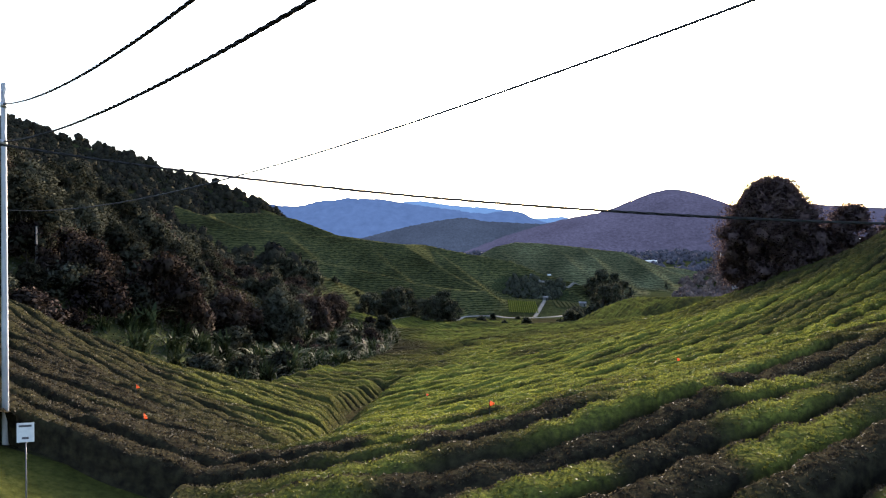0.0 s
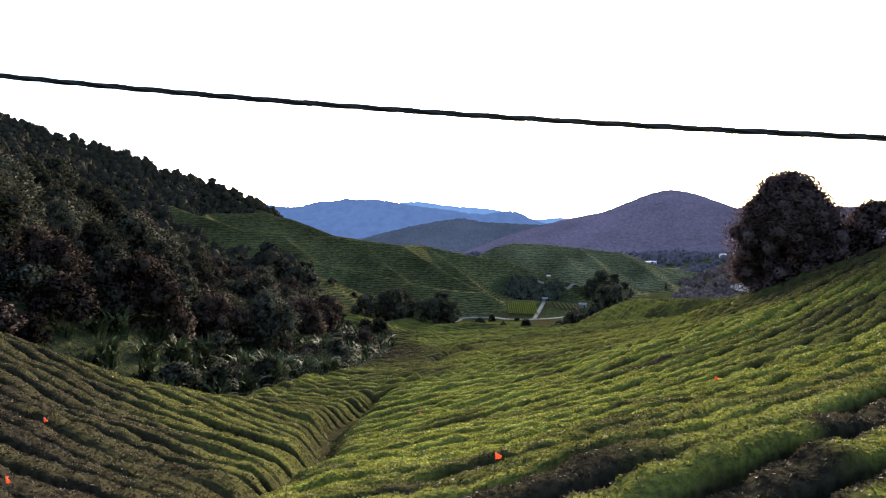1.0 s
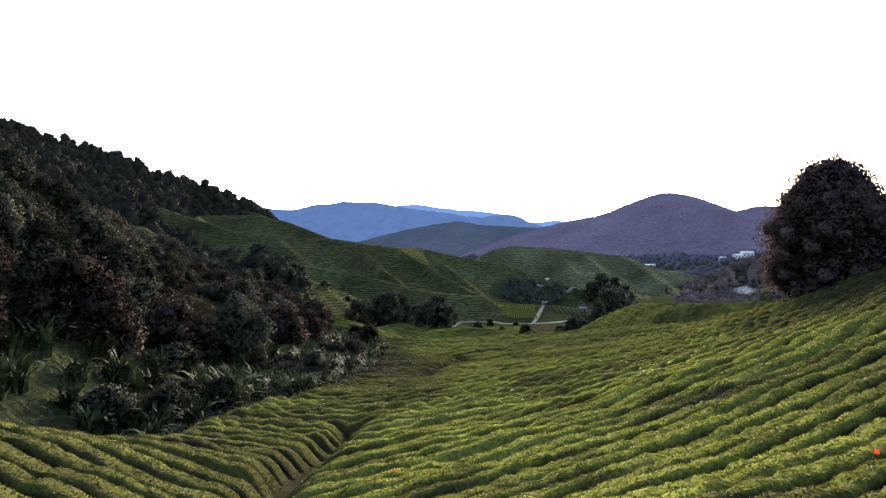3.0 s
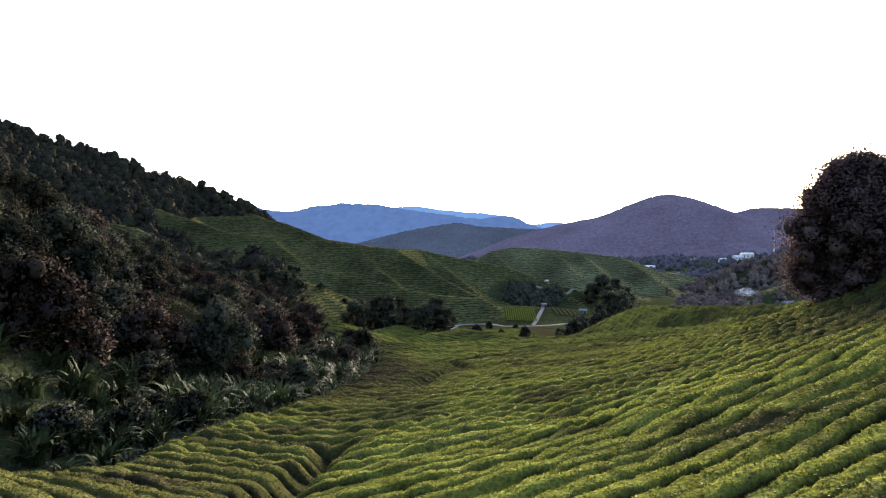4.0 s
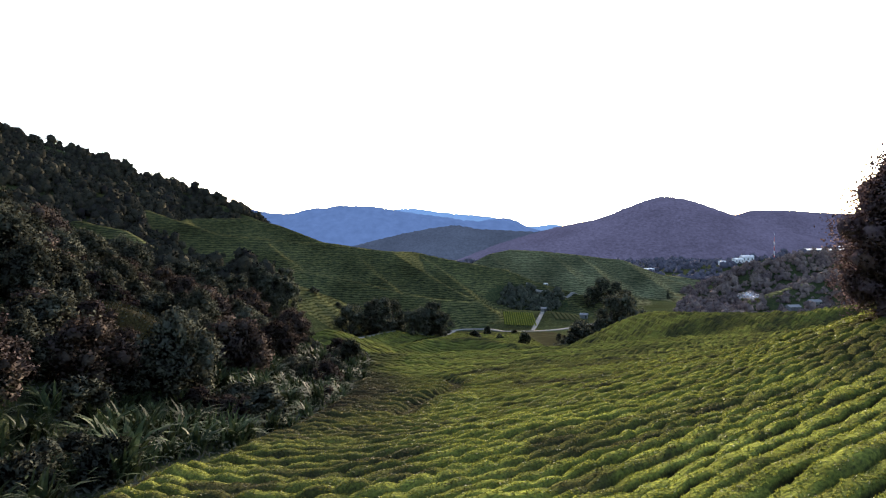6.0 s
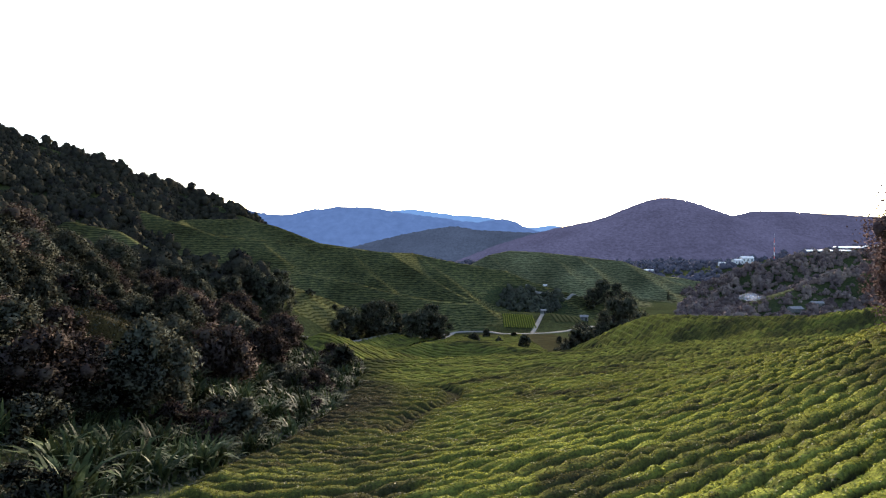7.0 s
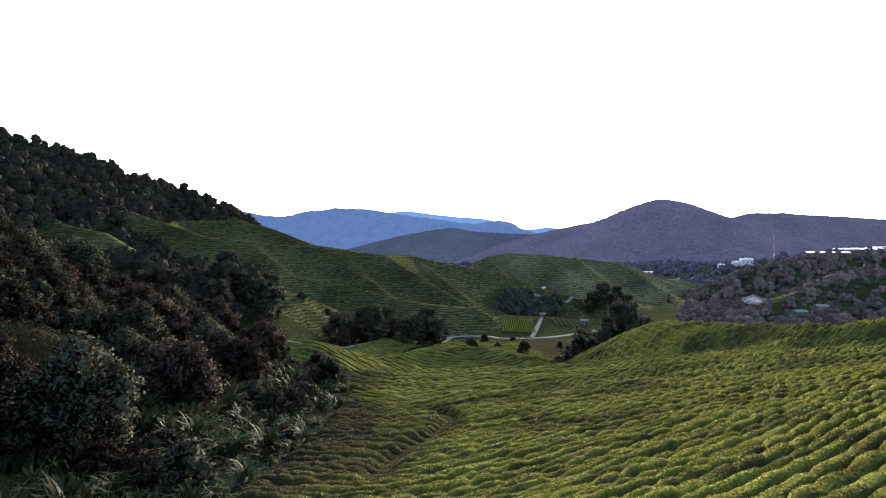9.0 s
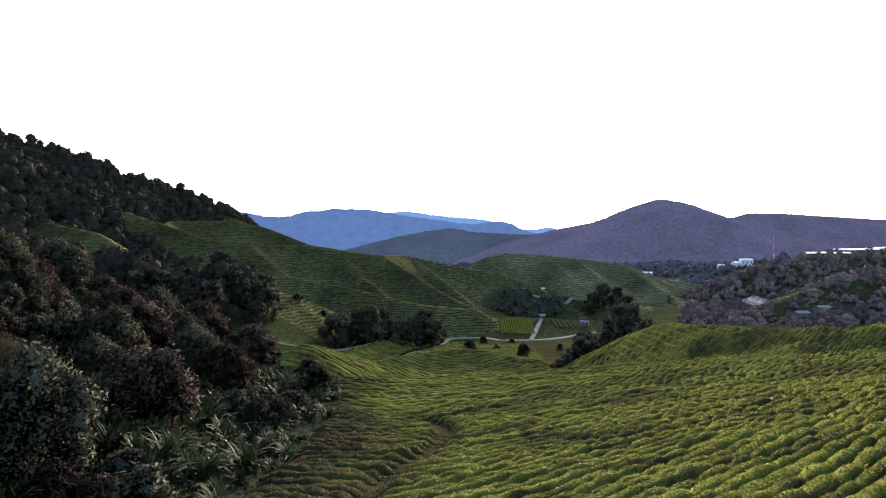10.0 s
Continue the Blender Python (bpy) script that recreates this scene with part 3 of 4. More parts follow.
    z = height(x, y) + crest * SHAPE + lump * np.clip(SHAPE * 1.6, 0, 1) - 0.08 * (SHAPE < 0.05)
    streak = step(0.5, 0.72, value_noise(u / 2.6 + 7.7 * k, 0 * u + 1.9 * k)) * (1 - step(-1, 3, mid_y - brow_y(mid_x)))
    runs = np.flatnonzero(np.diff(np.r_[0, keep.astype(int), 0]))
    for a, b in zip(runs[::2], runs[1::2]):
        if b - a < 12:
            continue
        root = empty("tea_hedge")
        P = np.stack([x[a:b], y[a:b], z[a:b]], -1)
        body = mesh_object("bush_body", P.reshape(-1, 3), grid_faces(b - a, len(ACROSS)), TEA, root)
        fresh = np.maximum(flush_shade(P[..., 0], P[..., 1]), (0.06 + 0.64 * step(-6, -1, mid_x[a:b]))[:, None] * streak[a:b, None] * (np.abs(ACROSS[None] + 0.1) < 0.3))
        # the bodies go dark down their sides and in the gaps
        paint(body, (fresh * np.clip((SHAPE[a:b] - 0.55) / 0.35, 0, 1)).ravel())
        tagged(root, "long clipped tea hedge row with yellow-green shoots", "hedge", group="tea hedge rows")
        # young shoots standing on the clipped top
        near = 1 - step(96, 132, P[:, 4, 1])
        n = int((b - a) * fine * PITCH * (120 if s0 < 22 else 48 if s0 < 40 else 26))
        i = rng.randint(0, b - a - 1, n)
        i = i[rng.rand(n) < near[i] ** 1.5]
        j = rng.randint(3, len(ACROSS) - 4, len(i)) if s0 < 46 else rng.randint(2, 5, len(i))
        f, g = rng.rand(len(i), 1), rng.rand(len(i), 1)
        p = (P[i, j] * (1 - f) + P[i + 1, j] * f) * (1 - g) + (P[i, j + 1] * (1 - f) + P[i + 1, j + 1] * f) * g
        if len(p) > 20:
            v, f = leaf_cards(p + [0, 0, 0.02], (0.028 if s0 < 22 else 0.032) + 0.0006 * p[:, 1], rng, lift=0.5)
            top = mesh_object("shoot_layer", v, f, TEA_LEAF, root, smooth=False, label="fresh yellow-green tea shoots")
            paint(tagged(top, kind="stuff"), np.repeat(fresh[i, j], 4))


line = -36.0
for k in range(420):
    wide = (1.0, 0.92, 1.08, 0.96)[k % 4] * (1.3 if line < 30 else 1.4 if line < 150 else 2.0)
    hedge(k, line + wide / 2, wide)
    line += wide
    if line > 318:
        break

# ---------------------------------------------------------------- foliage kinds
def crown_points(rnd, clumps, per, clump_size, hollow=0.45):
    """Points on and in the clumps of a crown, with the way out of each clump; clumps are centres with radii."""
    out, ways = [], []
    for (cx_, cy_, cz_, cr) in clumps:
        d = rnd.normal(size=(per, 3))
        d /= np.linalg.norm(d, axis=1, keepdims=True)
        rad = cr * (hollow + (1 - hollow) * rnd.rand(per) ** 0.5) * (1 + 0.25 * rnd.normal(size=per))
        out.append(np.array([cx_, cy_, cz_]) + d * rad[:, None] * clump_size)
        ways.append(d + 0.35 * rnd.normal(size=(per, 3)) + [0, 0, 0.25])
    ways = np.concatenate(ways)
    return np.concatenate(out), ways / np.linalg.norm(ways, axis=1, keepdims=True)


def tree(name, seed, tall, wide, n_clumps, per, leaf, mat, base=0.25, round_=1.0, label="", category="tree", tip=0.5):
    rnd = np.random.RandomState(seed)
    root = empty(name)
    clumps = []
    for _ in range(n_clumps):
        q = rnd.rand() ** 0.8
        zz = tall * (base + (1 - base) * q * 0.95)
        reach = wide / 2 * (np.sin(np.pi * min(1, 0.14 + 0.86 * q * round_)) ** 0.6) * (1 - tip * q * q)
        a, rr = rnd.rand() * 6.283, reach * np.sqrt(rnd.uniform(0.25, 1.0))
        clumps.append((rr * np.cos(a), rr * np.sin(a), zz, wide * rnd.uniform(0.09, 0.17)))
    pts, ways = crown_points(rnd, clumps, per, 1.0)
    v, f = leaf_cards(pts, leaf, rnd)
    # the closed inner foliage of each clump, under its outer leaves
    th, ph = np.linspace(0.1, 3.0, 5), np.linspace(0, 2 * np.pi, 7, endpoint=False)
    ball = np.stack([np.sin(th)[:, None] * np.cos(ph), np.sin(th)[:, None] * np.sin(ph), np.cos(th)[:, None] + 0 * ph], -1).reshape(-1, 3)
    quads = np.array([(i * 7 + j, (i + 1) * 7 + j, (i + 1) * 7 + (j + 1) % 7, i * 7 + (j + 1) % 7) for i in range(4) for j in range(7)])
    mids = np.array(clumps)
    core = mids[:, None, :3] + ball[None] * mids[:, None, 3:] * rnd.uniform(0.3, 0.62, (len(mids), len(ball), 1))
    f = np.concatenate([f, (quads[None] + (np.arange(len(mids)) * len(ball))[:, None, None]).reshape(-1, 4) + len(v)])
    v = np.concatenate([v, core.reshape(-1, 3)])
    mesh_object("crown", v, f, mat, root, normals=np.concatenate([np.repeat(ways, 4, 0), np.tile(ball, (len(mids), 1))]))
    pieces = []
    heights = np.linspace(0, tall * 0.86, 9)
    bend = np.cumsum(rnd.normal(size=(9, 2)) * 0.02 * tall, 0) * 0.5
    path = np.c_[bend - bend[0], heights]
    path[0, 2] = -0.5
    pieces.append(tube(path, tall * 0.028 * (1 - np.linspace(0, 0.85, 9)), 8))
    for c in clumps[: min(14, n_clumps)]:
        t0 = min(7, max(1, int(8 * c[2] / tall * 0.6)))
        a, b = path[t0], np.array(c[:3])
        mid = (a + b) / 2 + [0, 0, 0.06 * tall]
        pieces.append(tube([a, mid, b], [tall * 0.010, tall * 0.007, tall * 0.002], 5))
    v, f = joined(pieces)
    mesh_object("trunk", v, f, BARK, root)
    return tagged(root, label, category)


def cane_clump(seed, tall, blades):
    """A tussock of long arching blades."""
    rnd = np.random.RandomState(seed)
    root = empty("cane_clump")
    verts, faces = [], []
    for b in range(blades):
        a, lean, length = rnd.rand() * 6.283, rnd.uniform(0.3, 1.25), tall * rnd.uniform(0.5, 1.1)
        w = rnd.uniform(0.07, 0.17) * tall / 2.5
        start = np.array([rnd.normal() * 0.3, rnd.normal() * 0.3, -0.1]) * tall / 2.5
        out, side = np.array([np.cos(a), np.sin(a), 0]), np.array([-np.sin(a), np.cos(a), 0])
        base = len(verts)
        for i, t in enumerate(np.linspace(0, 1, 6)):
            p = start + out * length * lean * 0.7 * t * t + np.array([0, 0, length * (t - 0.42 * lean * t**3)])
            ww = w * (0.6 + 1.4 * t - 2.0 * t * t + 0.02)
            verts += [p - side * ww, p + side * ww]
            if i:
                k = base + 2 * i
                faces.append((k - 2, k - 1, k + 1, k))
    tagged(mesh_object("blade_tuft", np.array(verts), np.array(faces), LEAF_BLADE, root), kind="stuff")
    return tagged(root, "clump of tall arching pale-green cane grass", "grass clump", group="cane grass in the ravine")


def scatter(kinds, spots, rnd, lo=0.8, hi=1.2, sink=0.15):
    """Sets out copies of the kinds at the spots; the first of each kind is used up first."""
    used = set()
    for x, y in spots:
        kind = kinds[rnd.randint(len(kinds))]
        s = rnd.uniform(lo, hi)
        m = pose(x, y, float(height(x, y)) - sink, 0, 0, rnd.uniform(0, 360)) @ Matrix.Diagonal((s, s, s * rnd.uniform(0.85, 1.15), 1))
        if kind.name not in used:
            used.add(kind.name)
            kind.matrix_world = m
        else:
            c = copy_thing(kind, m)
            c.matrix_basis = m


def spots_in(rnd, n, box, test, apart):
    out = []
    for _ in range(n * 30):
        x, y = rnd.uniform(box[0], box[1]), rnd.uniform(box[2], box[3])
        if test(x, y) and all((x - a) ** 2 + (y - b) ** 2 > apart * apart for a, b in out):
            out.append((x, y))
            if len(out) == n:
                break
    return out


# ---------------------------------------------------------------- the big tree on the eastern knoll
big = tree("broad_evergreen_tree", 5, 13.2, 12.0, 260, 560, 0.12, LEAF_TREE, base=0.02, round_=0.93, label="large dense dark evergreen tree on the tea slope", tip=0.42)
big.matrix_world = pose(39.7, 74.0, float(height(39.7, 74.0)) - 0.3, 0, 0, 20)
second = tree("broad_evergreen_tree", 6, 6.5, 8.0, 40, 300, 0.15, LEAF_TREE, base=0.02, label="smaller dark evergreen tree behind the large one")
second.matrix_world = pose(47.5, 71.0, float(height(47.5, 71)) - 0.3)
third = tree("broad_evergreen_tree", 8, 7.0, 5.0, 26, 240, 0.15, LEAF_TREE, base=0.05, label="dark tree at the top of the tea knoll")
third.matrix_world = pose(56.0, 74.0, float(height(56, 74)) - 0.3)

# ---------------------------------------------------------------- the wooded ravine to the west
rnd = np.random.RandomState(11)
shrubs = [tree("shrub", 20 + i, 2.6 + 0.6 * i, 4.4, 26, 190, 0.13, (LEAF_DARK, LEAF_BROWN, LEAF_DARK)[i], base=0.05, label="dense dark-green shrub in the ravine", category="shrub") for i in range(3)]
for s_ in shrubs:
    s_["group"] = "ravine shrubs"
trees = [tree("broadleaf_tree", 30 + i, 4.8 + 1.2 * i, 6.4 + 0.6 * i, 46, 230, 0.15, (LEAF_DARK, LEAF_BROWN, LEAF_DARK)[i], base=0.12, label="dark broadleaf tree on the wooded slope", category="tree") for i in range(3)]
for t_ in trees:
    t_["group"] = "trees on the wooded slope"
canes = [cane_clump(40 + i, 2.3 + 0.35 * i, 46) for i in range(4)]
cane_band = lambda x, y: x < tea_edge(y) + 0.1 and x > tea_edge(y) - 16
scatter(canes, spots_in(rnd, 230, (-34, -6, 50, 140), cane_band, 1.3), rnd, 0.7, 1.2)
scatter(shrubs, spots_in(rnd, 290, (-70, -8, 44, 165), lambda x, y: (x < tea_edge(y) - 13 or (x < tea_edge(y) - 1.5 and (x * 7.3 + y * 3.1) % 5 < 1.7)) and (abs(y - 90 - 8 * min(1, max(0, (-12 - x) / 18))) > 4 or x < -34), 2.3), rnd, 0.6, 1.2)
scatter(trees, spots_in(rnd, 330, (-130, -20, 50, 250), lambda x, y: x < tea_edge(y) - 13 - 6 * (y > 182) and (abs(y - 94) > 6 or x < -34), 3.9), rnd, 0.65, 1.25, 0.3)
# low undergrowth that covers the ravine floor
r_ = np.random.RandomState(15)
ux, uy = r_.uniform(-75, -6, 90000), r_.uniform(42, 165, 90000)
ok = (ux < tea_edge(uy) + 0.7) & (r_.rand(90000) < 0.35 + 0.65 * value_noise(ux / 3, uy / 3))
ux, uy = ux[ok], uy[ok]
uv, uf = leaf_cards(np.stack([ux, uy, height(ux, uy) + r_.rand(len(ux)) ** 2 * 1.1 * value_noise(ux / 4, uy / 4 + 7) + 0.05], -1), 0.20, r_, lift=0.6, slim=0.35)
gx_, gy_ = r_.uniform(-40, -9, 24000), r_.uniform(82, 108, 24000)
q_ = np.clip((-12 - gx_) / 18, 0, 1)
ok = (np.abs(gy_ - 90 - 8 * q_) < 4.5 + 2 * r_.rand(24000)) & (gx_ < tea_edge(gy_) - 1)
gx_, gy_ = gx_[ok], gy_[ok]
gv, gf = leaf_cards(np.stack([gx_, gy_, height(gx_, gy_) + 0.1 + 0.2 * r_.rand(len(gx_))], -1), 0.28, r_, lift=1.4, slim=0.12)
tagged(mesh_object("dry_grass", gv, gf, BROWN_GRASS, smooth=False), "dry brownish grass on a small ravine spur", "grass", kind="stuff")
tagged(mesh_object("undergrowth", uv, uf, LEAF_DARK, smooth=False), "low dark undergrowth on the ravine floor", "undergrowth", kind="stuff")
# bushes at the lower end of the field
low = [tree("bush", 60 + i, 5.5 + i, 7.0, 26, 130, 0.24, LEAF_VALLEY, base=0.05, label="dark rounded bush below the tea field", category="bush") for i in range(2)]
for b_ in low:
    b_["group"] = "bushes below the tea field"
scatter(low, spots_in(rnd, 26, (34, 84, 206, 262), lambda x, y: abs(x - 42 - (y - 217) * 0.75) < 5, 3.0), rnd, 0.6, 1.1, 0.3)
scatter(low, [(33, 258), (36, 262), (18, 290), (-12.5, 129), (-46, 188), (-44, 176), (-52, 200), (-58, 214)], rnd, 0.7, 1.0, 0.3)
scatter(low, spots_in(rnd, 16, (-60, 60, 290, 326), lambda x, y: abs(y - track_y(x)) > 5, 7.0), rnd, 0.3, 0.7, 0.3)
tall_trees = [tree("valley_tree", 80 + i, 13 + 2 * i, 12.0, 46, 150, 0.30, LEAF_VALLEY, base=0.08, round_=0.88, tip=0.15, label="tall dark tree on the valley floor by the track", category="tree") for i in range(2)]
for t_ in tall_trees:
    t_["group"] = "valley trees"
scatter(tall_trees, [(60, 246), (66, 250), (71, 256), (76, 262), (63, 240), (69, 246), (80, 268), (92, 276), (104, 284), (56, 256), (4, 308), (-3, 304), (-9, 300), (0, 312), (-22, 292), (-27, 300), (-18, 306), (-35, 288), (104, 424), (112, 432), (120, 428), (130, 440)], rnd, 0.75, 1.2, 0.4)
scatter(tall_trees, spots_in(rnd, 22, (-104, -58, 256, 288), lambda x, y: y > track_y(x) + 5, 5.0), rnd, 0.6, 0.95, 0.4)


# ---------------------------------------------------------------- far woods
def far_wood(name, n, box, test, size, seed, mat, label, cards=14, high=1.0, lobes=4, leaf=0.26):
    """Crowns too far off to pick leaf from leaf: each a few knobbly lobes with ragged leaf clusters on them."""
    r = np.random.RandomState(seed)
    xs, ys = r.uniform(box[0], box[1], n * 12), r.uniform(box[2], box[3], n * 12)
    ok = test(xs, ys)
    xs, ys = xs[ok][:n], ys[ok][:n]
    m = len(xs)
    zs = height(xs, ys)
    rad = size * (0.45 + 1.15 * r.rand(m) ** 2.5) * (0.65 + 0.7 * value_noise(xs / 22, ys / 22))
    # lobes round the crown's middle, the first on top
    ang = r.rand(m, 1) * 6.283 + np.arange(lobes)[None] * 6.283 / max(1, lobes - 1)
    out = np.where(np.arange(lobes)[None] == 0, 0.12, 0.55) * r.uniform(0.7, 1.2, (m, lobes))
    up = np.where(np.arange(lobes)[None] == 0, 0.95, 0.42) * r.uniform(0.75, 1.2, (m, lobes)) * high
    lr = np.where(np.arange(lobes)[None] == 0, 0.58, 0.52) * r.uniform(0.75, 1.2, (m, lobes))
    c = np.stack([out * np.cos(ang), out * np.sin(ang), up], -1) * rad[:, None, None] + np.stack([xs, ys, zs], -1)[:, None]
    c, lr = c.reshape(-1, 3), (lr * rad[:, None]).ravel()
    ring, seg = 4, 6
    th, ph = np.linspace(0.08, 2.5, ring), np.linspace(0, 2 * np.pi, seg, endpoint=False)
    dirs = np.stack([np.sin(th)[:, None] * np.cos(ph), np.sin(th)[:, None] * np.sin(ph), np.cos(th)[:, None] + 0 * ph], -1).reshape(-1, 3)
    swell = r.uniform(0.6, 1.12, (len(c), ring * seg, 1))
    v = c[:, None] + dirs[None] * lr[:, None, None] * swell * [1, 1, 0.5 + 0.5 * high]
    a = np.array([(i * seg + j, i * seg + (j + 1) % seg, (i + 1) * seg + (j + 1) % seg, (i + 1) * seg + j) for i in range(ring - 1) for j in range(seg)])
    f = (a[None] + (np.arange(len(c)) * ring * seg)[:, None, None]).reshape(-1, 4)
    each = max(1, cards // lobes)
    d = r.normal(size=(len(c), each, 3))
    d /= np.linalg.norm(d, axis=2, keepdims=True)
    d[:, :, 2] = np.abs(d[:, :, 2])
    pts = (c[:, None] + d * lr[:, None, None] * 0.97).reshape(-1, 3)
    lv, lf = leaf_cards(pts, np.repeat(lr, each) * leaf, r, slim=0.7)
    v = v.reshape(-1, 3)
    return tagged(mesh_object(name, np.concatenate([v, lv]), np.concatenate([f, lf + len(v)]), mat), label, "woodland", kind="stuff")


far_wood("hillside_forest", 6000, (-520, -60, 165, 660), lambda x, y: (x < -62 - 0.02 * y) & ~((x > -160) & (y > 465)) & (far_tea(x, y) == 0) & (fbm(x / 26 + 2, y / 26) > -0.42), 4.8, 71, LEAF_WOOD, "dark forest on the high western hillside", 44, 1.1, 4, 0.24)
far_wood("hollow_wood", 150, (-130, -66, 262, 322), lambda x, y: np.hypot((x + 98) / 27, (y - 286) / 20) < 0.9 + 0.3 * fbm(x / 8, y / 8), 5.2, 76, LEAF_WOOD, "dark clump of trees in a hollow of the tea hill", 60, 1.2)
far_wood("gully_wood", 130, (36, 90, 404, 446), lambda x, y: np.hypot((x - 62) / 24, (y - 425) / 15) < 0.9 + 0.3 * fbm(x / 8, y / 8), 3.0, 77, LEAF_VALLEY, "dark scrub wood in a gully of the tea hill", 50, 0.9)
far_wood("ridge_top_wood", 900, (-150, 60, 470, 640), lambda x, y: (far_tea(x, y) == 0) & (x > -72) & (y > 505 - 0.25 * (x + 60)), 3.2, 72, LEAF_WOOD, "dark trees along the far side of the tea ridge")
far_wood("eastern_forest", 5200, (150, 640, 380, 760), lambda x, y: (far_tea(x, y) == 0) & (x > 0.36 * (y - 45) + 30 + 14 * fbm(x / 45, y / 45)) & (fbm(x / 30 + 5, y / 30) > -0.36) & (np.hypot((x - 245) / 16, (y - 424) / 8) > 1), 3.4, 73, LEAF_EAST, "dark forest on low hills across the valley", 44, 1.0, 4, 0.34)
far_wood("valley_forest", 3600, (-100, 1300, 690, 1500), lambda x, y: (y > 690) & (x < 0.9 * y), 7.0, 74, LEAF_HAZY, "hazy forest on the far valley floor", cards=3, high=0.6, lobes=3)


# ---------------------------------------------------------------- distant mountains
def mountain(name, near_y, depth, xs, zs, mat, label, rough=12.0):
    n, m = 420, 57
    x = np.linspace(xs[0], xs[-1], n)
    X, V = np.meshgrid(x, np.linspace(-1, 1, m))
    crest = curve(X, xs, zs) + rough * fbm(X / 90, 0 * X + near_y / 77) * 0.5
    fall = 1 - np.abs(V) ** 1.3
    ribs = rough * 3.5 * fbm(X / 150 + V * 0.8, V * 3 + 3) * fall * (1 - fall) * 2
    Z = -60 + (crest + 60) * fall + ribs + rough * 0.45 * fbm(X / 14, V * depth / 14, 2)
    return tagged(mesh_object(name, np.stack([X, near_y + V * depth, Z], -1).reshape(-1, 3), grid_faces(m, n), mat), label, "mountain", kind="structure")


def skyline(d, *pixels):
    """Plain angles to heights: pairs of tangents east and up, set at a distance."""
    return [d * p[0] for p in pixels], [d * p[1] for p in pixels]


# the haze over these ranges is only their materials' glow
xs, zs = skyline(4000, (-0.75, 0.02), (-0.45, 0.085), (-0.30, 0.068), (-0.245, 0.061), (-0.198, 0.070), (-0.129, 0.075), (-0.06, 0.066), (0.0, 0.058), (0.07, 0.05), (0.11, 0.055), (0.16, 0.038), (0.25, 0.02), (0.8, 0.0))
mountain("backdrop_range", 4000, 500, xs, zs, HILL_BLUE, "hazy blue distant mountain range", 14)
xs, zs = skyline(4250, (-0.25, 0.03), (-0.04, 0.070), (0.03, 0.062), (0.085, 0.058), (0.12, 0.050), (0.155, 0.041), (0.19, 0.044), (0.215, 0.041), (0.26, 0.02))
mountain("backdrop_pale_range", 4250, 300, xs, zs, HILL_PALE, "farthest mountain range in pale blue haze", 8)
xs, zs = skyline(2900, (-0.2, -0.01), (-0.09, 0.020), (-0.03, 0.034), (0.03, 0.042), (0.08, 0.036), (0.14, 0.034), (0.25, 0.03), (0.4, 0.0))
mountain("backdrop_foothill", 2900, 400, xs, zs, HILL_FOOT, "forested foothill in blue-grey haze", 10)
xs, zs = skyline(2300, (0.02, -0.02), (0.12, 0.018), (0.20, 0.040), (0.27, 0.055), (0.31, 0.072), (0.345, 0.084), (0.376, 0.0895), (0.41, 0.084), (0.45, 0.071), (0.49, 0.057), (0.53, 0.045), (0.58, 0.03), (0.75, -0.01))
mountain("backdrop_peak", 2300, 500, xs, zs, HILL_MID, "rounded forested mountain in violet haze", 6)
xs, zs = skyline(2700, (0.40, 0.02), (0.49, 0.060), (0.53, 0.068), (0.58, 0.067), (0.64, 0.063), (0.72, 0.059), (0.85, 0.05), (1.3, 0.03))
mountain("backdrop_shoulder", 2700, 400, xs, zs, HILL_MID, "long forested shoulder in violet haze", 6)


# ---------------------------------------------------------------- pole, cables, sign, flags
def hanging(a, b, sag, n=60):
    t = np.linspace(0, 1, n)[:, None]
    return np.array(a) * (1 - t) + np.array(b) * t - np.array([0, 0, 1]) * sag * 4 * t * (1 - t)


def twisted(path, r, turns, strands=3):
    d = np.gradient(path, axis=0)
    d /= np.linalg.norm(d, axis=1, keepdims=True)
    a = np.cross(d, [0, 0, 1.0])
    a /= np.linalg.norm(a, axis=1, keepdims=True)
    b = np.cross(d, a)
    out = []
    for k in range(strands):
        ang = np.linspace(0, turns * 6.283, len(path)) + k * 6.283 / strands
        out.append(tube(path + r * (np.cos(ang)[:, None] * a + np.sin(ang)[:, None] * b), r * 0.95, 5))
    return joined(out)


px, py = -9.35, 13.0
pz = float(height(px, py))
pole = empty("utility_pole", pose(px, py, pz))
top = 3.42 - pz
v, f = tube([(0, 0, -0.6), (0, 0, 2.5), (0, 0, 5.0), (0, 0, top - 0.03), (0, 0, top)], [0.066, 0.062, 0.055, 0.05, 0.04], 16)
mesh_object("shaft", v, f, CONCRETE, pole)
for zz in (2.95, 2.16):
    v, f = joined([tube([(0.0, 0, zz - pz), (0.16, -0.17, zz - pz + 0.02)], 0.013, 6), tube([(0, 0, zz - pz + 0.3), (0.16, -0.17, zz - pz + 0.02)], 0.01, 6), tube([(0, 0, zz - pz - 0.06), (0, 0, zz - pz + 0.06)], 0.062, 12)])
    mesh_object("bracket", v, f, STEEL, pole, label="small steel cable bracket")
tagged(pole, "grey tubular utility pole among the tea hedges", "utility pole")


def line_cable(x0, y0, ang, z0, a, b, s0, s1, n):
    s = np.linspace(s0, s1, n)
    return np.stack([x0 + s * np.cos(ang), y0 + s * np.sin(ang), z0 + a * s + b * s * s], -1)


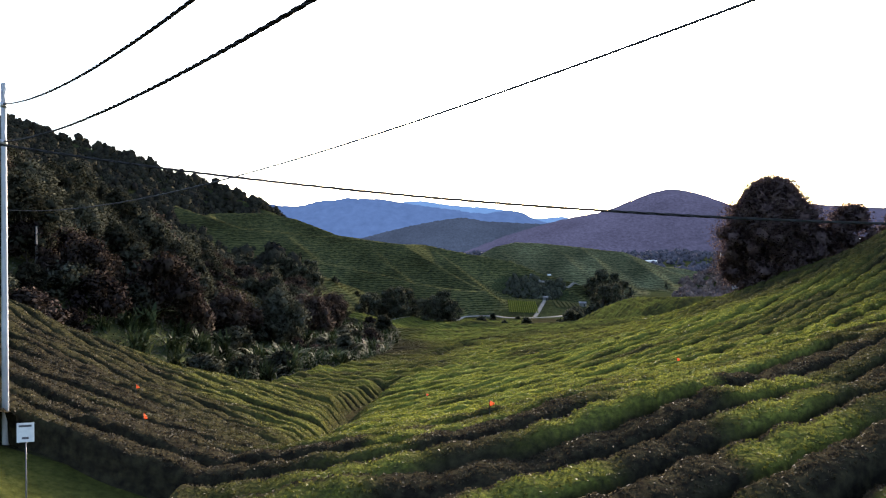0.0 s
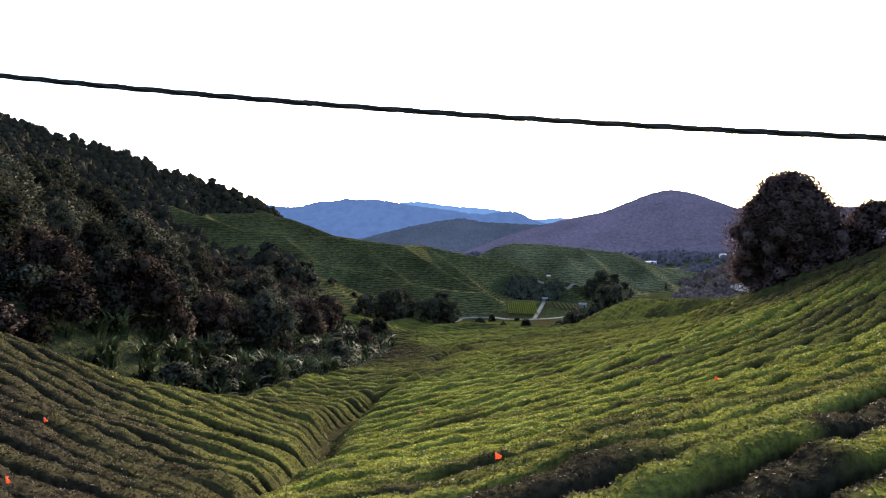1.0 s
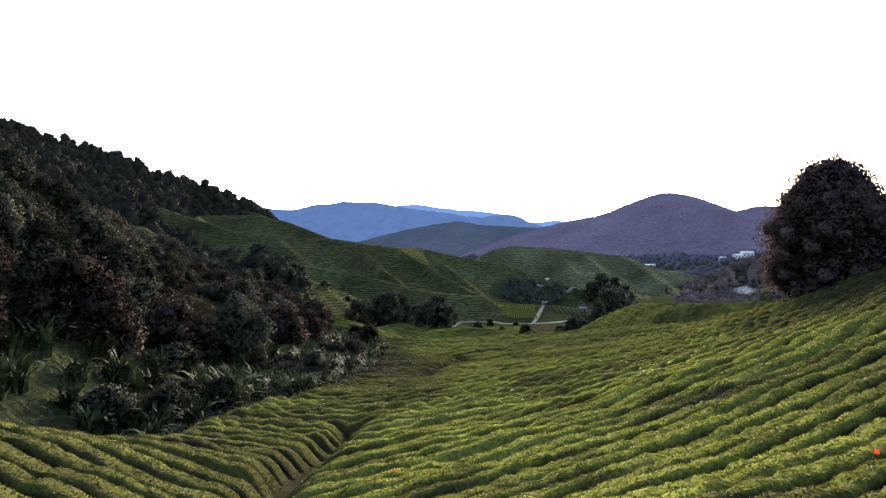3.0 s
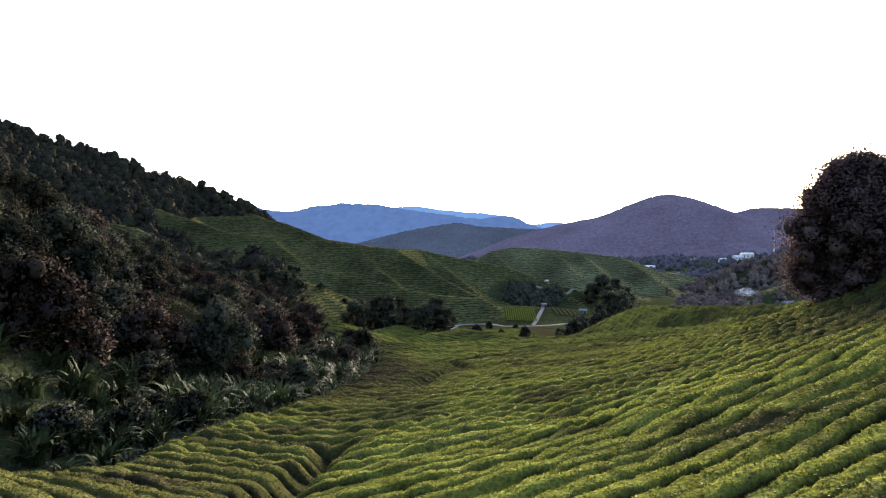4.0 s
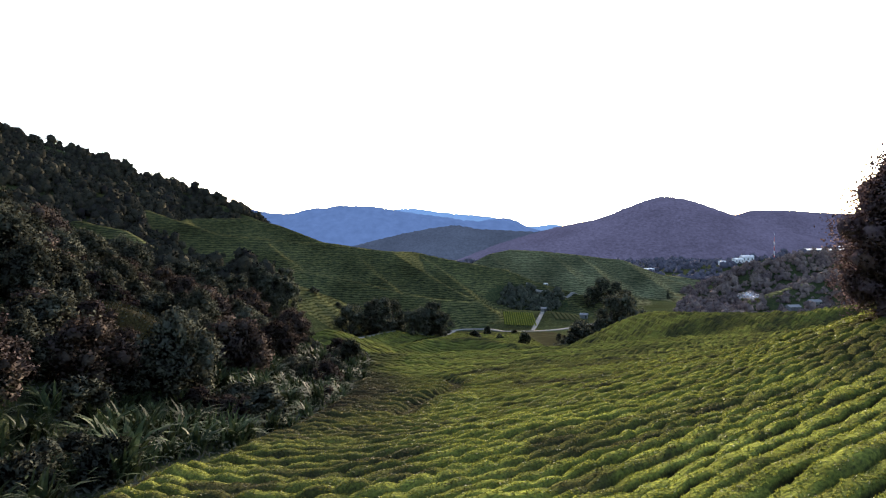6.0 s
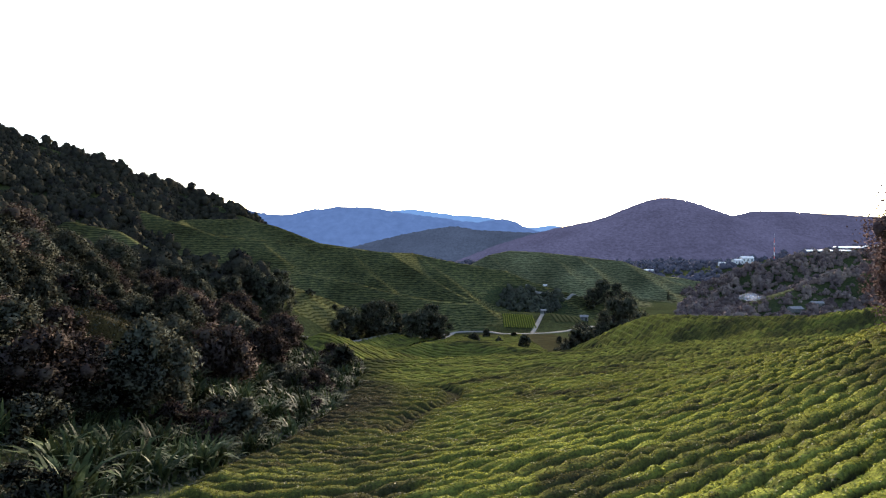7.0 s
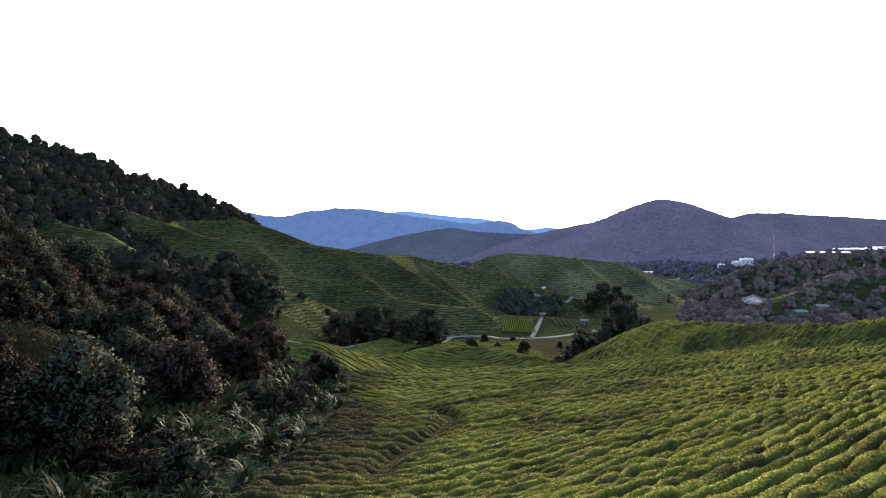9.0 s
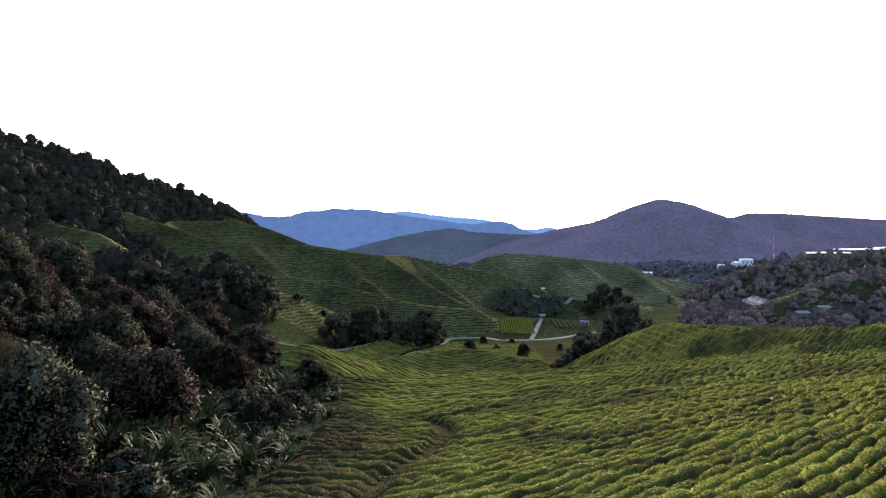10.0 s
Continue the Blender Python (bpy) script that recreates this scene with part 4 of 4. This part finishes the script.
v, f = twisted(line_cable(-9.35, 13.0, -0.825, 2.971, -0.160, 0.007, 0, 24, 420), 0.0105, 46)
tagged(mesh_object("overhead_cable", v, f, CABLE), "twisted black insulated power cable on the pole", "cable", group="twisted pole cables")
v, f = twisted(line_cable(-9.35, 13.0, -0.812, 2.177, -0.111, 0.0053, 0, 24, 420), 0.0105, 46)
tagged(mesh_object("overhead_cable", v, f, CABLE), "twisted black insulated power cable lower on the pole", "cable", group="twisted pole cables")
v, f = twisted(line_cable(0, 7.636, -0.1106, 0.564, -0.0944, 0.0058, -26, 30, 500), 0.0095, 80, 3)
tagged(mesh_object("overhead_cable", v, f, CABLE), "single black cable strung across the valley", "cable")
v, f = tube(line_cable(0, 4.963, -0.719, 1.068, 0.1132, 0.0069, -30, 12, 120), 0.0092, 5)
tagged(mesh_object("thin_wire", v, f, WIRE), "thin grey wire crossing below the cables", "wire")

# a wooden pole farther up the ravine
qx, qy = -36.0, 54.0
qz = float(height(qx, qy))
far_pole = empty("wooden_pole", pose(qx, qy, qz))
v, f = tube([(0, 0, -0.5), (0, 0, 4), (0, 0, 1.3 - qz)], [0.10, 0.09, 0.08], 10)
mesh_object("shaft", v, f, OLD_POLE, far_pole)
v, f = tube([(-0.35, 0, 0.9 - qz), (0.35, 0, 0.9 - qz)], 0.04, 6)
mesh_object("crossarm", v, f, BARK, far_pole)
tagged(far_pole, "thin grey pole standing in the ravine shrubs", "utility pole")
v, f = tube(hanging((qx - 0.3, qy, 0.9), (-70, 62, 3.0), 1.2), 0.02, 5)
tagged(mesh_object("thin_wire", v, f, CABLE), "slack wire running from the ravine pole", "wire")

# field sign on its stake
sx, sy = -6.9, 10.05
sz = float(height(sx, sy))
sign = empty("field_sign", pose(sx, sy, sz, 0, 0, 12))
top = -3.02 - sz
v, f = tube([(0, 0.012, -0.3), (0, 0.012, top)], 0.012, 8)
mesh_object("stake", v, f, SIGN_DARK, sign)
part("board", box_bm((0.26, 0.012, 0.32), (0, 0, top - 0.10), 0.004), SIGN_WHITE, sign)
for zc_, w_ in ((0.0, 0.19), (-0.2, 0.10)):
    part("bar", box_bm((w_, 0.004, 0.035), (0, -0.009, top + zc_ + 0.01)), SIGN_DARK, sign, "dark unreadable lettering bar")
tagged(sign, "small white field sign with dark lettering on a stake", "sign")


def flag(x, y):
    z = float(height(x, y))
    root = empty("marker_flag", pose(x, y, z, 0, 0, (x * 37 + y * 11) % 60 - 30))
    v, f = tube([(0, 0, -0.1), (0, 0, 1.18)], 0.008, 6)
    mesh_object("stick", v, f, BARK, root)
    g = np.linspace(0, 1, 7)
    G, K = np.meshgrid(g, np.linspace(0, 1, 5))
    v = np.stack([0.01 + 0.12 * G, 0.025 * np.sin(G * 6 + K), 1.16 - 0.14 * K * (1 - 0.6 * G) - 0.05 * G], -1).reshape(-1, 3)
    cloth = mesh_object("cloth", v, grid_faces(5, 7), FLAG, root)
    cloth.modifiers.new("thickness", "SOLIDIFY").thickness = 0.004
    tagged(root, "small orange marker flag on a stick in the tea", "flag", group="orange marker flags")


for x, y in ((1.2, 15.7), (10.3, 26.8), (-1.0, 36.6), (-7.3, 14.8), (-10.3, 20.4)):
    flag(x, y)


# ---------------------------------------------------------------- tracks, plots and huts across the valley
def ribbon(name, pts, width, mat, label, lift=0.06):
    pts = np.array(pts, float)
    t = np.linspace(0, len(pts) - 1, 14 * len(pts))
    k = np.arange(len(pts))
    x, y = curve(t, k, pts[:, 0]), curve(t, k, pts[:, 1])
    d = np.stack([np.gradient(x), np.gradient(y)], -1)
    d /= np.linalg.norm(d, axis=1, keepdims=True)
    w = width * (0.5 + 0.12 * fbm(t * 3, t * 0 + 2))
    rows = []
    for side, drop in ((-1.15, -0.8), (-1, 0), (-0.3, 0.06), (0.3, 0.06), (1, 0), (1.15, -0.8)):
        xx, yy = x - d[:, 1] * w * side, y + d[:, 0] * w * side
        rows.append(np.stack([xx, yy, np.maximum(height(x, y), height(xx, yy)) + lift + drop], -1))
    return tagged(mesh_object(name, np.stack(rows, 1).reshape(-1, 3), grid_faces(len(t), 6), mat), label, "road", kind="structure")


ribbon("road_1", [(-90, 238), (-64, 247), (-51, 258), (-38, 266), (-28, 274), (-17, 298), (-4, 316), (7, 330)], 2.2, DIRT, "pale unpaved track across the valley")
ribbon("road_2", [(7, 330), (14, 337), (28, 335), (37, 330), (48, 331), (58, 334), (72, 342), (86, 352)], 2.4, DIRT, "pale unpaved track past the plots")
ribbon("road_3", [(50, 333), (56, 352), (62, 372)], 1.9, DIRT, "short pale track climbing to a shed", 0.2)
ribbon("road_4", [(11, 333), (5, 307), (-6, 281), (-8, 251), (-12, 236)], 1.6, DIRT, "narrow pale footpath down the tea")
ribbon("road_5", [(64, 446), (76, 437), (86, 431), (96, 438), (108, 440)], 1.6, DIRT, "pale track on the tea spur", 0.3)


def plot_bed(x0, y0, x1, y1, lean, rows, mat, label, tall=0.5):
    """A terrace of parallel planted beds."""
    root = empty("vegetable_plot")
    for r in range(rows):
        f = (r + 0.5) / rows
        t = np.linspace(0, 1, 24)
        cx_, cy_ = x0 + (x1 - x0) * f + lean * t, y0 + (y1 - y0) * t
        hw = (x1 - x0) / rows * 0.42
        prof = []
        for off_, up in ((-hw, -0.3), (-hw * 0.7, 0.7 * tall), (0, tall), (hw * 0.7, 0.7 * tall), (hw, -0.3)):
            prof.append(np.stack([cx_ + off_, cy_, height(cx_ + off_, cy_) + up + 0.2 * fbm(t * 9 + r, t * 0 + off_)], -1))
        mesh_object("bed", np.stack(prof, 1).reshape(-1, 3), grid_faces(24, 5), mat, root)
    return tagged(root, label, "field")


PLOT = material("plot_green", [(0.0258, 0.0315, 0.0068), (0.043, 0.0515, 0.0104), (0.0574, 0.0657, 0.0149)], 1.0, 1.0, 0.08, 6.0, spec=0.0)
PLOT_DULL = material("plot_dull", [(0.0182, 0.0196, 0.0098), (0.0315, 0.0322, 0.0154)], 1.0, 1.0, 0.08, 6.0, spec=0.0)
plot_bed(37, 342, 54, 368, 2, 14, PLOT, "bright green plot of parallel crop rows")
plot_bed(25, 368, 34, 380, -2, 6, PLOT, "small bright green plot above the track")
plot_bed(66, 356, 82, 372, 0, 6, PLOT_DULL, "greyish plot beside the short track")


def house(name, x, y, w, d, h, turn, roof_mat, wall_mat, label, category="house", pitch=0.3, wins=2):
    root = empty(name, pose(x, y, float(height(x, y)) - 0.2, 0, 0, turn))
    part("wall", box_bm((w, d, h + 0.2), (0, 0, h / 2 + 0.1)), wall_mat, root)
    rise = d * pitch
    bm = bmesh.new()
    o = 0.35
    vs = [bm.verts.new(c) for c in ((-w / 2 - o, -d / 2 - o, h + 0.1), (w / 2 + o, -d / 2 - o, h + 0.1), (w / 2 + o, d / 2 + o, h + 0.1), (-w / 2 - o, d / 2 + o, h + 0.1), (-w / 2 - o, 0, h + rise + 0.1), (w / 2 + o, 0, h + rise + 0.1))]
    for f in ((0, 1, 5, 4), (2, 3, 4, 5), (0, 4, 3), (1, 2, 5), (3, 2, 1, 0)):
        bm.faces.new([vs[k] for k in f])
    part("roof", bm, roof_mat, root)
    for k in range(wins):
        part("window", box_bm((w / wins * 0.35, 0.08, h * 0.35), (-w / 2 + w * (k + 0.5) / wins, -d / 2 - 0.03, h * 0.58)), SIGN_DARK, root)
    part("door", box_bm((0.9, 0.08, min(2.0, h * 0.8)), (w / 2 - 0.7, -d / 2 - 0.035, min(2.0, h * 0.8) / 2 + 0.1)), BARK, root)
    return tagged(root, label, category)


house("hut", 100, 574, 2.6, 2.4, 2.1, 15, WHITE_ROOF, WHITE_ROOF, "tiny white hut on the tea hill", "hut", wins=1)
house("shed", 63, 375, 2.6, 2.2, 1.8, 10, GREY_ROOF, WALL_PALE, "small pale shed at the end of the track", "shed", wins=1)
house("shed", 84, 366, 3.8, 3.0, 2.0, -20, GREY_ROOF, WALL_PALE, "low pale shed by the plots", "shed")
house("farmhouse", 236, 425, 8, 5, 2.2, 8, GREY_ROOF, WALL_PALE, "long low farm building among trees", "house", wins=4)
house("farmhouse", 252, 428, 7, 4.5, 2.1, -5, GREY_ROOF, WALL_PALE, "low grey-roofed farm building among trees", "house", wins=3)


# ---------------------------------------------------------------- far settlement
def greenhouse(x, y, spans, length, turn):
    """A block of plastic-covered tunnel roofs side by side on posts."""
    root = empty("greenhouse", pose(x, y, float(height(x, y)), 0, 0, turn))
    for k in range(spans):
        t = np.linspace(0, np.pi, 9)
        prof = np.stack([(k - spans / 2 + 0.5) * 8 - 4 * np.cos(t), 0 * t, 3.2 + 2.4 * np.sin(t)], -1)
        v = np.concatenate([prof + [0, -length / 2, 0], prof + [0, length / 2, 0]])
        mesh_object("roof", v, grid_faces(2, 9), PLASTIC, root)
        for e in (-1, 1):
            v, f = tube([((k - spans / 2 + 0.5) * 8 - 4, e * length / 2, -4), ((k - spans / 2 + 0.5) * 8 - 4, e * length / 2, 3.2)], 0.12, 6)
            mesh_object("post", v, f, STEEL, root)
    return tagged(root, "white plastic-roofed greenhouse block on the far slope", "greenhouse", group="far greenhouses")


PLASTIC = material("greenhouse_plastic", [(0.7, 0.72, 0.76), (0.85, 0.86, 0.9)], 0.2, 0.25, 0, spec=0.6, through_light=0.5)
for gx0, gy0, sp, ln in ((600, 955, 6, 40), (652, 960, 6, 46), (705, 964, 6, 44), (758, 962, 6, 50)):
    greenhouse(gx0, gy0, sp, ln, 4)
for hx, hy, hw, hd, hh, tn in ((478, 985, 14, 10, 7, 5), (496, 992, 18, 12, 9, -8), (508, 1000, 10, 9, 6, 12), (462, 1004, 9, 8, 5, 0), (560, 930, 10, 8, 5, 6), (574, 936, 8, 7, 5, -10), (345, 1010, 20, 9, 4, 3), (318, 985, 16, 8, 4, -4)):
    house("town_house", hx, hy, hw, hd, hh, tn, WHITE_ROOF, WHITE_ROOF, "white-walled house in the far valley town", "house", 0.2, 3)["group"] = "far town houses"

mx, my = 525.0, 965.0
mz = float(height(mx, my))
mast = empty("radio_mast", pose(mx, my, mz))
RED_PAINT = material("red_paint", [(0.35, 0.06, 0.05), (0.45, 0.09, 0.07)], 1.0, 0.6, 0)
for k in range(6):
    v, f = tube([(0, 0, k * 7.0), (0, 0, k * 7.0 + 7.0)], [0.7 - 0.09 * k, 0.62 - 0.09 * k], 6)
    mesh_object("section", v, f, (RED_PAINT, WHITE_ROOF)[k % 2], mast)
tagged(mast, "red and white banded radio mast in the far town", "mast")


def conifer(x, y, tall, seed):
    rnd = np.random.RandomState(seed)
    root = empty("conifer", pose(x, y, float(height(x, y)) - 0.3))
    clumps = [(0.12 * tall * (1 - q) * np.cos(a), 0.12 * tall * (1 - q) * np.sin(a), tall * (0.2 + 0.8 * q), tall * 0.10 * (1.15 - q)) for q, a in zip(np.linspace(0, 1, 16), rnd.rand(16) * 6.283)]
    pts, ways = crown_points(rnd, clumps, 40, 1.0)
    v, f = leaf_cards(pts, 0.045 * tall, rnd)
    mesh_object("crown", v, f, LEAF_VALLEY, root, normals=np.repeat(ways, 4, 0))
    v, f = tube([(0, 0, -0.5), (0, 0, tall * 0.95)], [tall * 0.025, tall * 0.005], 7)
    mesh_object("trunk", v, f, BARK, root)
    return tagged(root, "lone dark conifer on the tea ridge skyline", "tree")


conifer(-71, 519, 9.0, 3)
conifer(-9, 500, 6.0, 4)
conifer(205, 560, 9.0, 5)
conifer(108, 436, 6.0, 6)

# a thin drift of morning mist over the valley floor
MIST = bpy.data.materials.new("mist_drift")
MIST.use_nodes = True
mt = MIST.node_tree
clear, white, blend = mt.nodes.new("ShaderNodeBsdfTransparent"), mt.nodes.new("ShaderNodeBsdfDiffuse"), mt.nodes.new("ShaderNodeMixShader")
white.inputs["Color"].default_value = (0.75, 0.74, 0.80, 1)
blend.inputs["Fac"].default_value = 0.07
mt.links.new(clear.outputs[0], blend.inputs[1])
mt.links.new(white.outputs[0], blend.inputs[2])
mt.links.new(blend.outputs[0], mt.nodes["Material Output"].inputs["Surface"])
bm = bmesh.new()
for cx_, cz_, rx_, rz_ in ((-12, 1, 14, 4.0), (0, 0, 20, 3.2), (10, -2, 16, 2.4), (-6, 3, 9, 3.6)):
    made = bmesh.ops.create_uvsphere(bm, u_segments=20, v_segments=10, radius=1.0)["verts"]
    for v in made:
        k = 1 + 0.25 * noise.noise(v.co * 2.2)
        v.co = Vector((cx_ + v.co.x * rx_ * k, v.co.y * 9 * k, cz_ + v.co.z * rz_ * k))
me = bpy.data.meshes.new("mist")
bm.to_mesh(me)
bm.free()
me.materials.append(MIST)
me.polygons.foreach_set("use_smooth", np.full(len(me.polygons), True))
mist = new("mist", me)
mist.matrix_world = pose(229, 462, float(height(229, 462)) + 2.5) @ Matrix.Diagonal((0.42, 0.6, 0.6, 1))
tagged(mist, "thin pale drift of morning mist in the valley", "mist", kind="stuff")
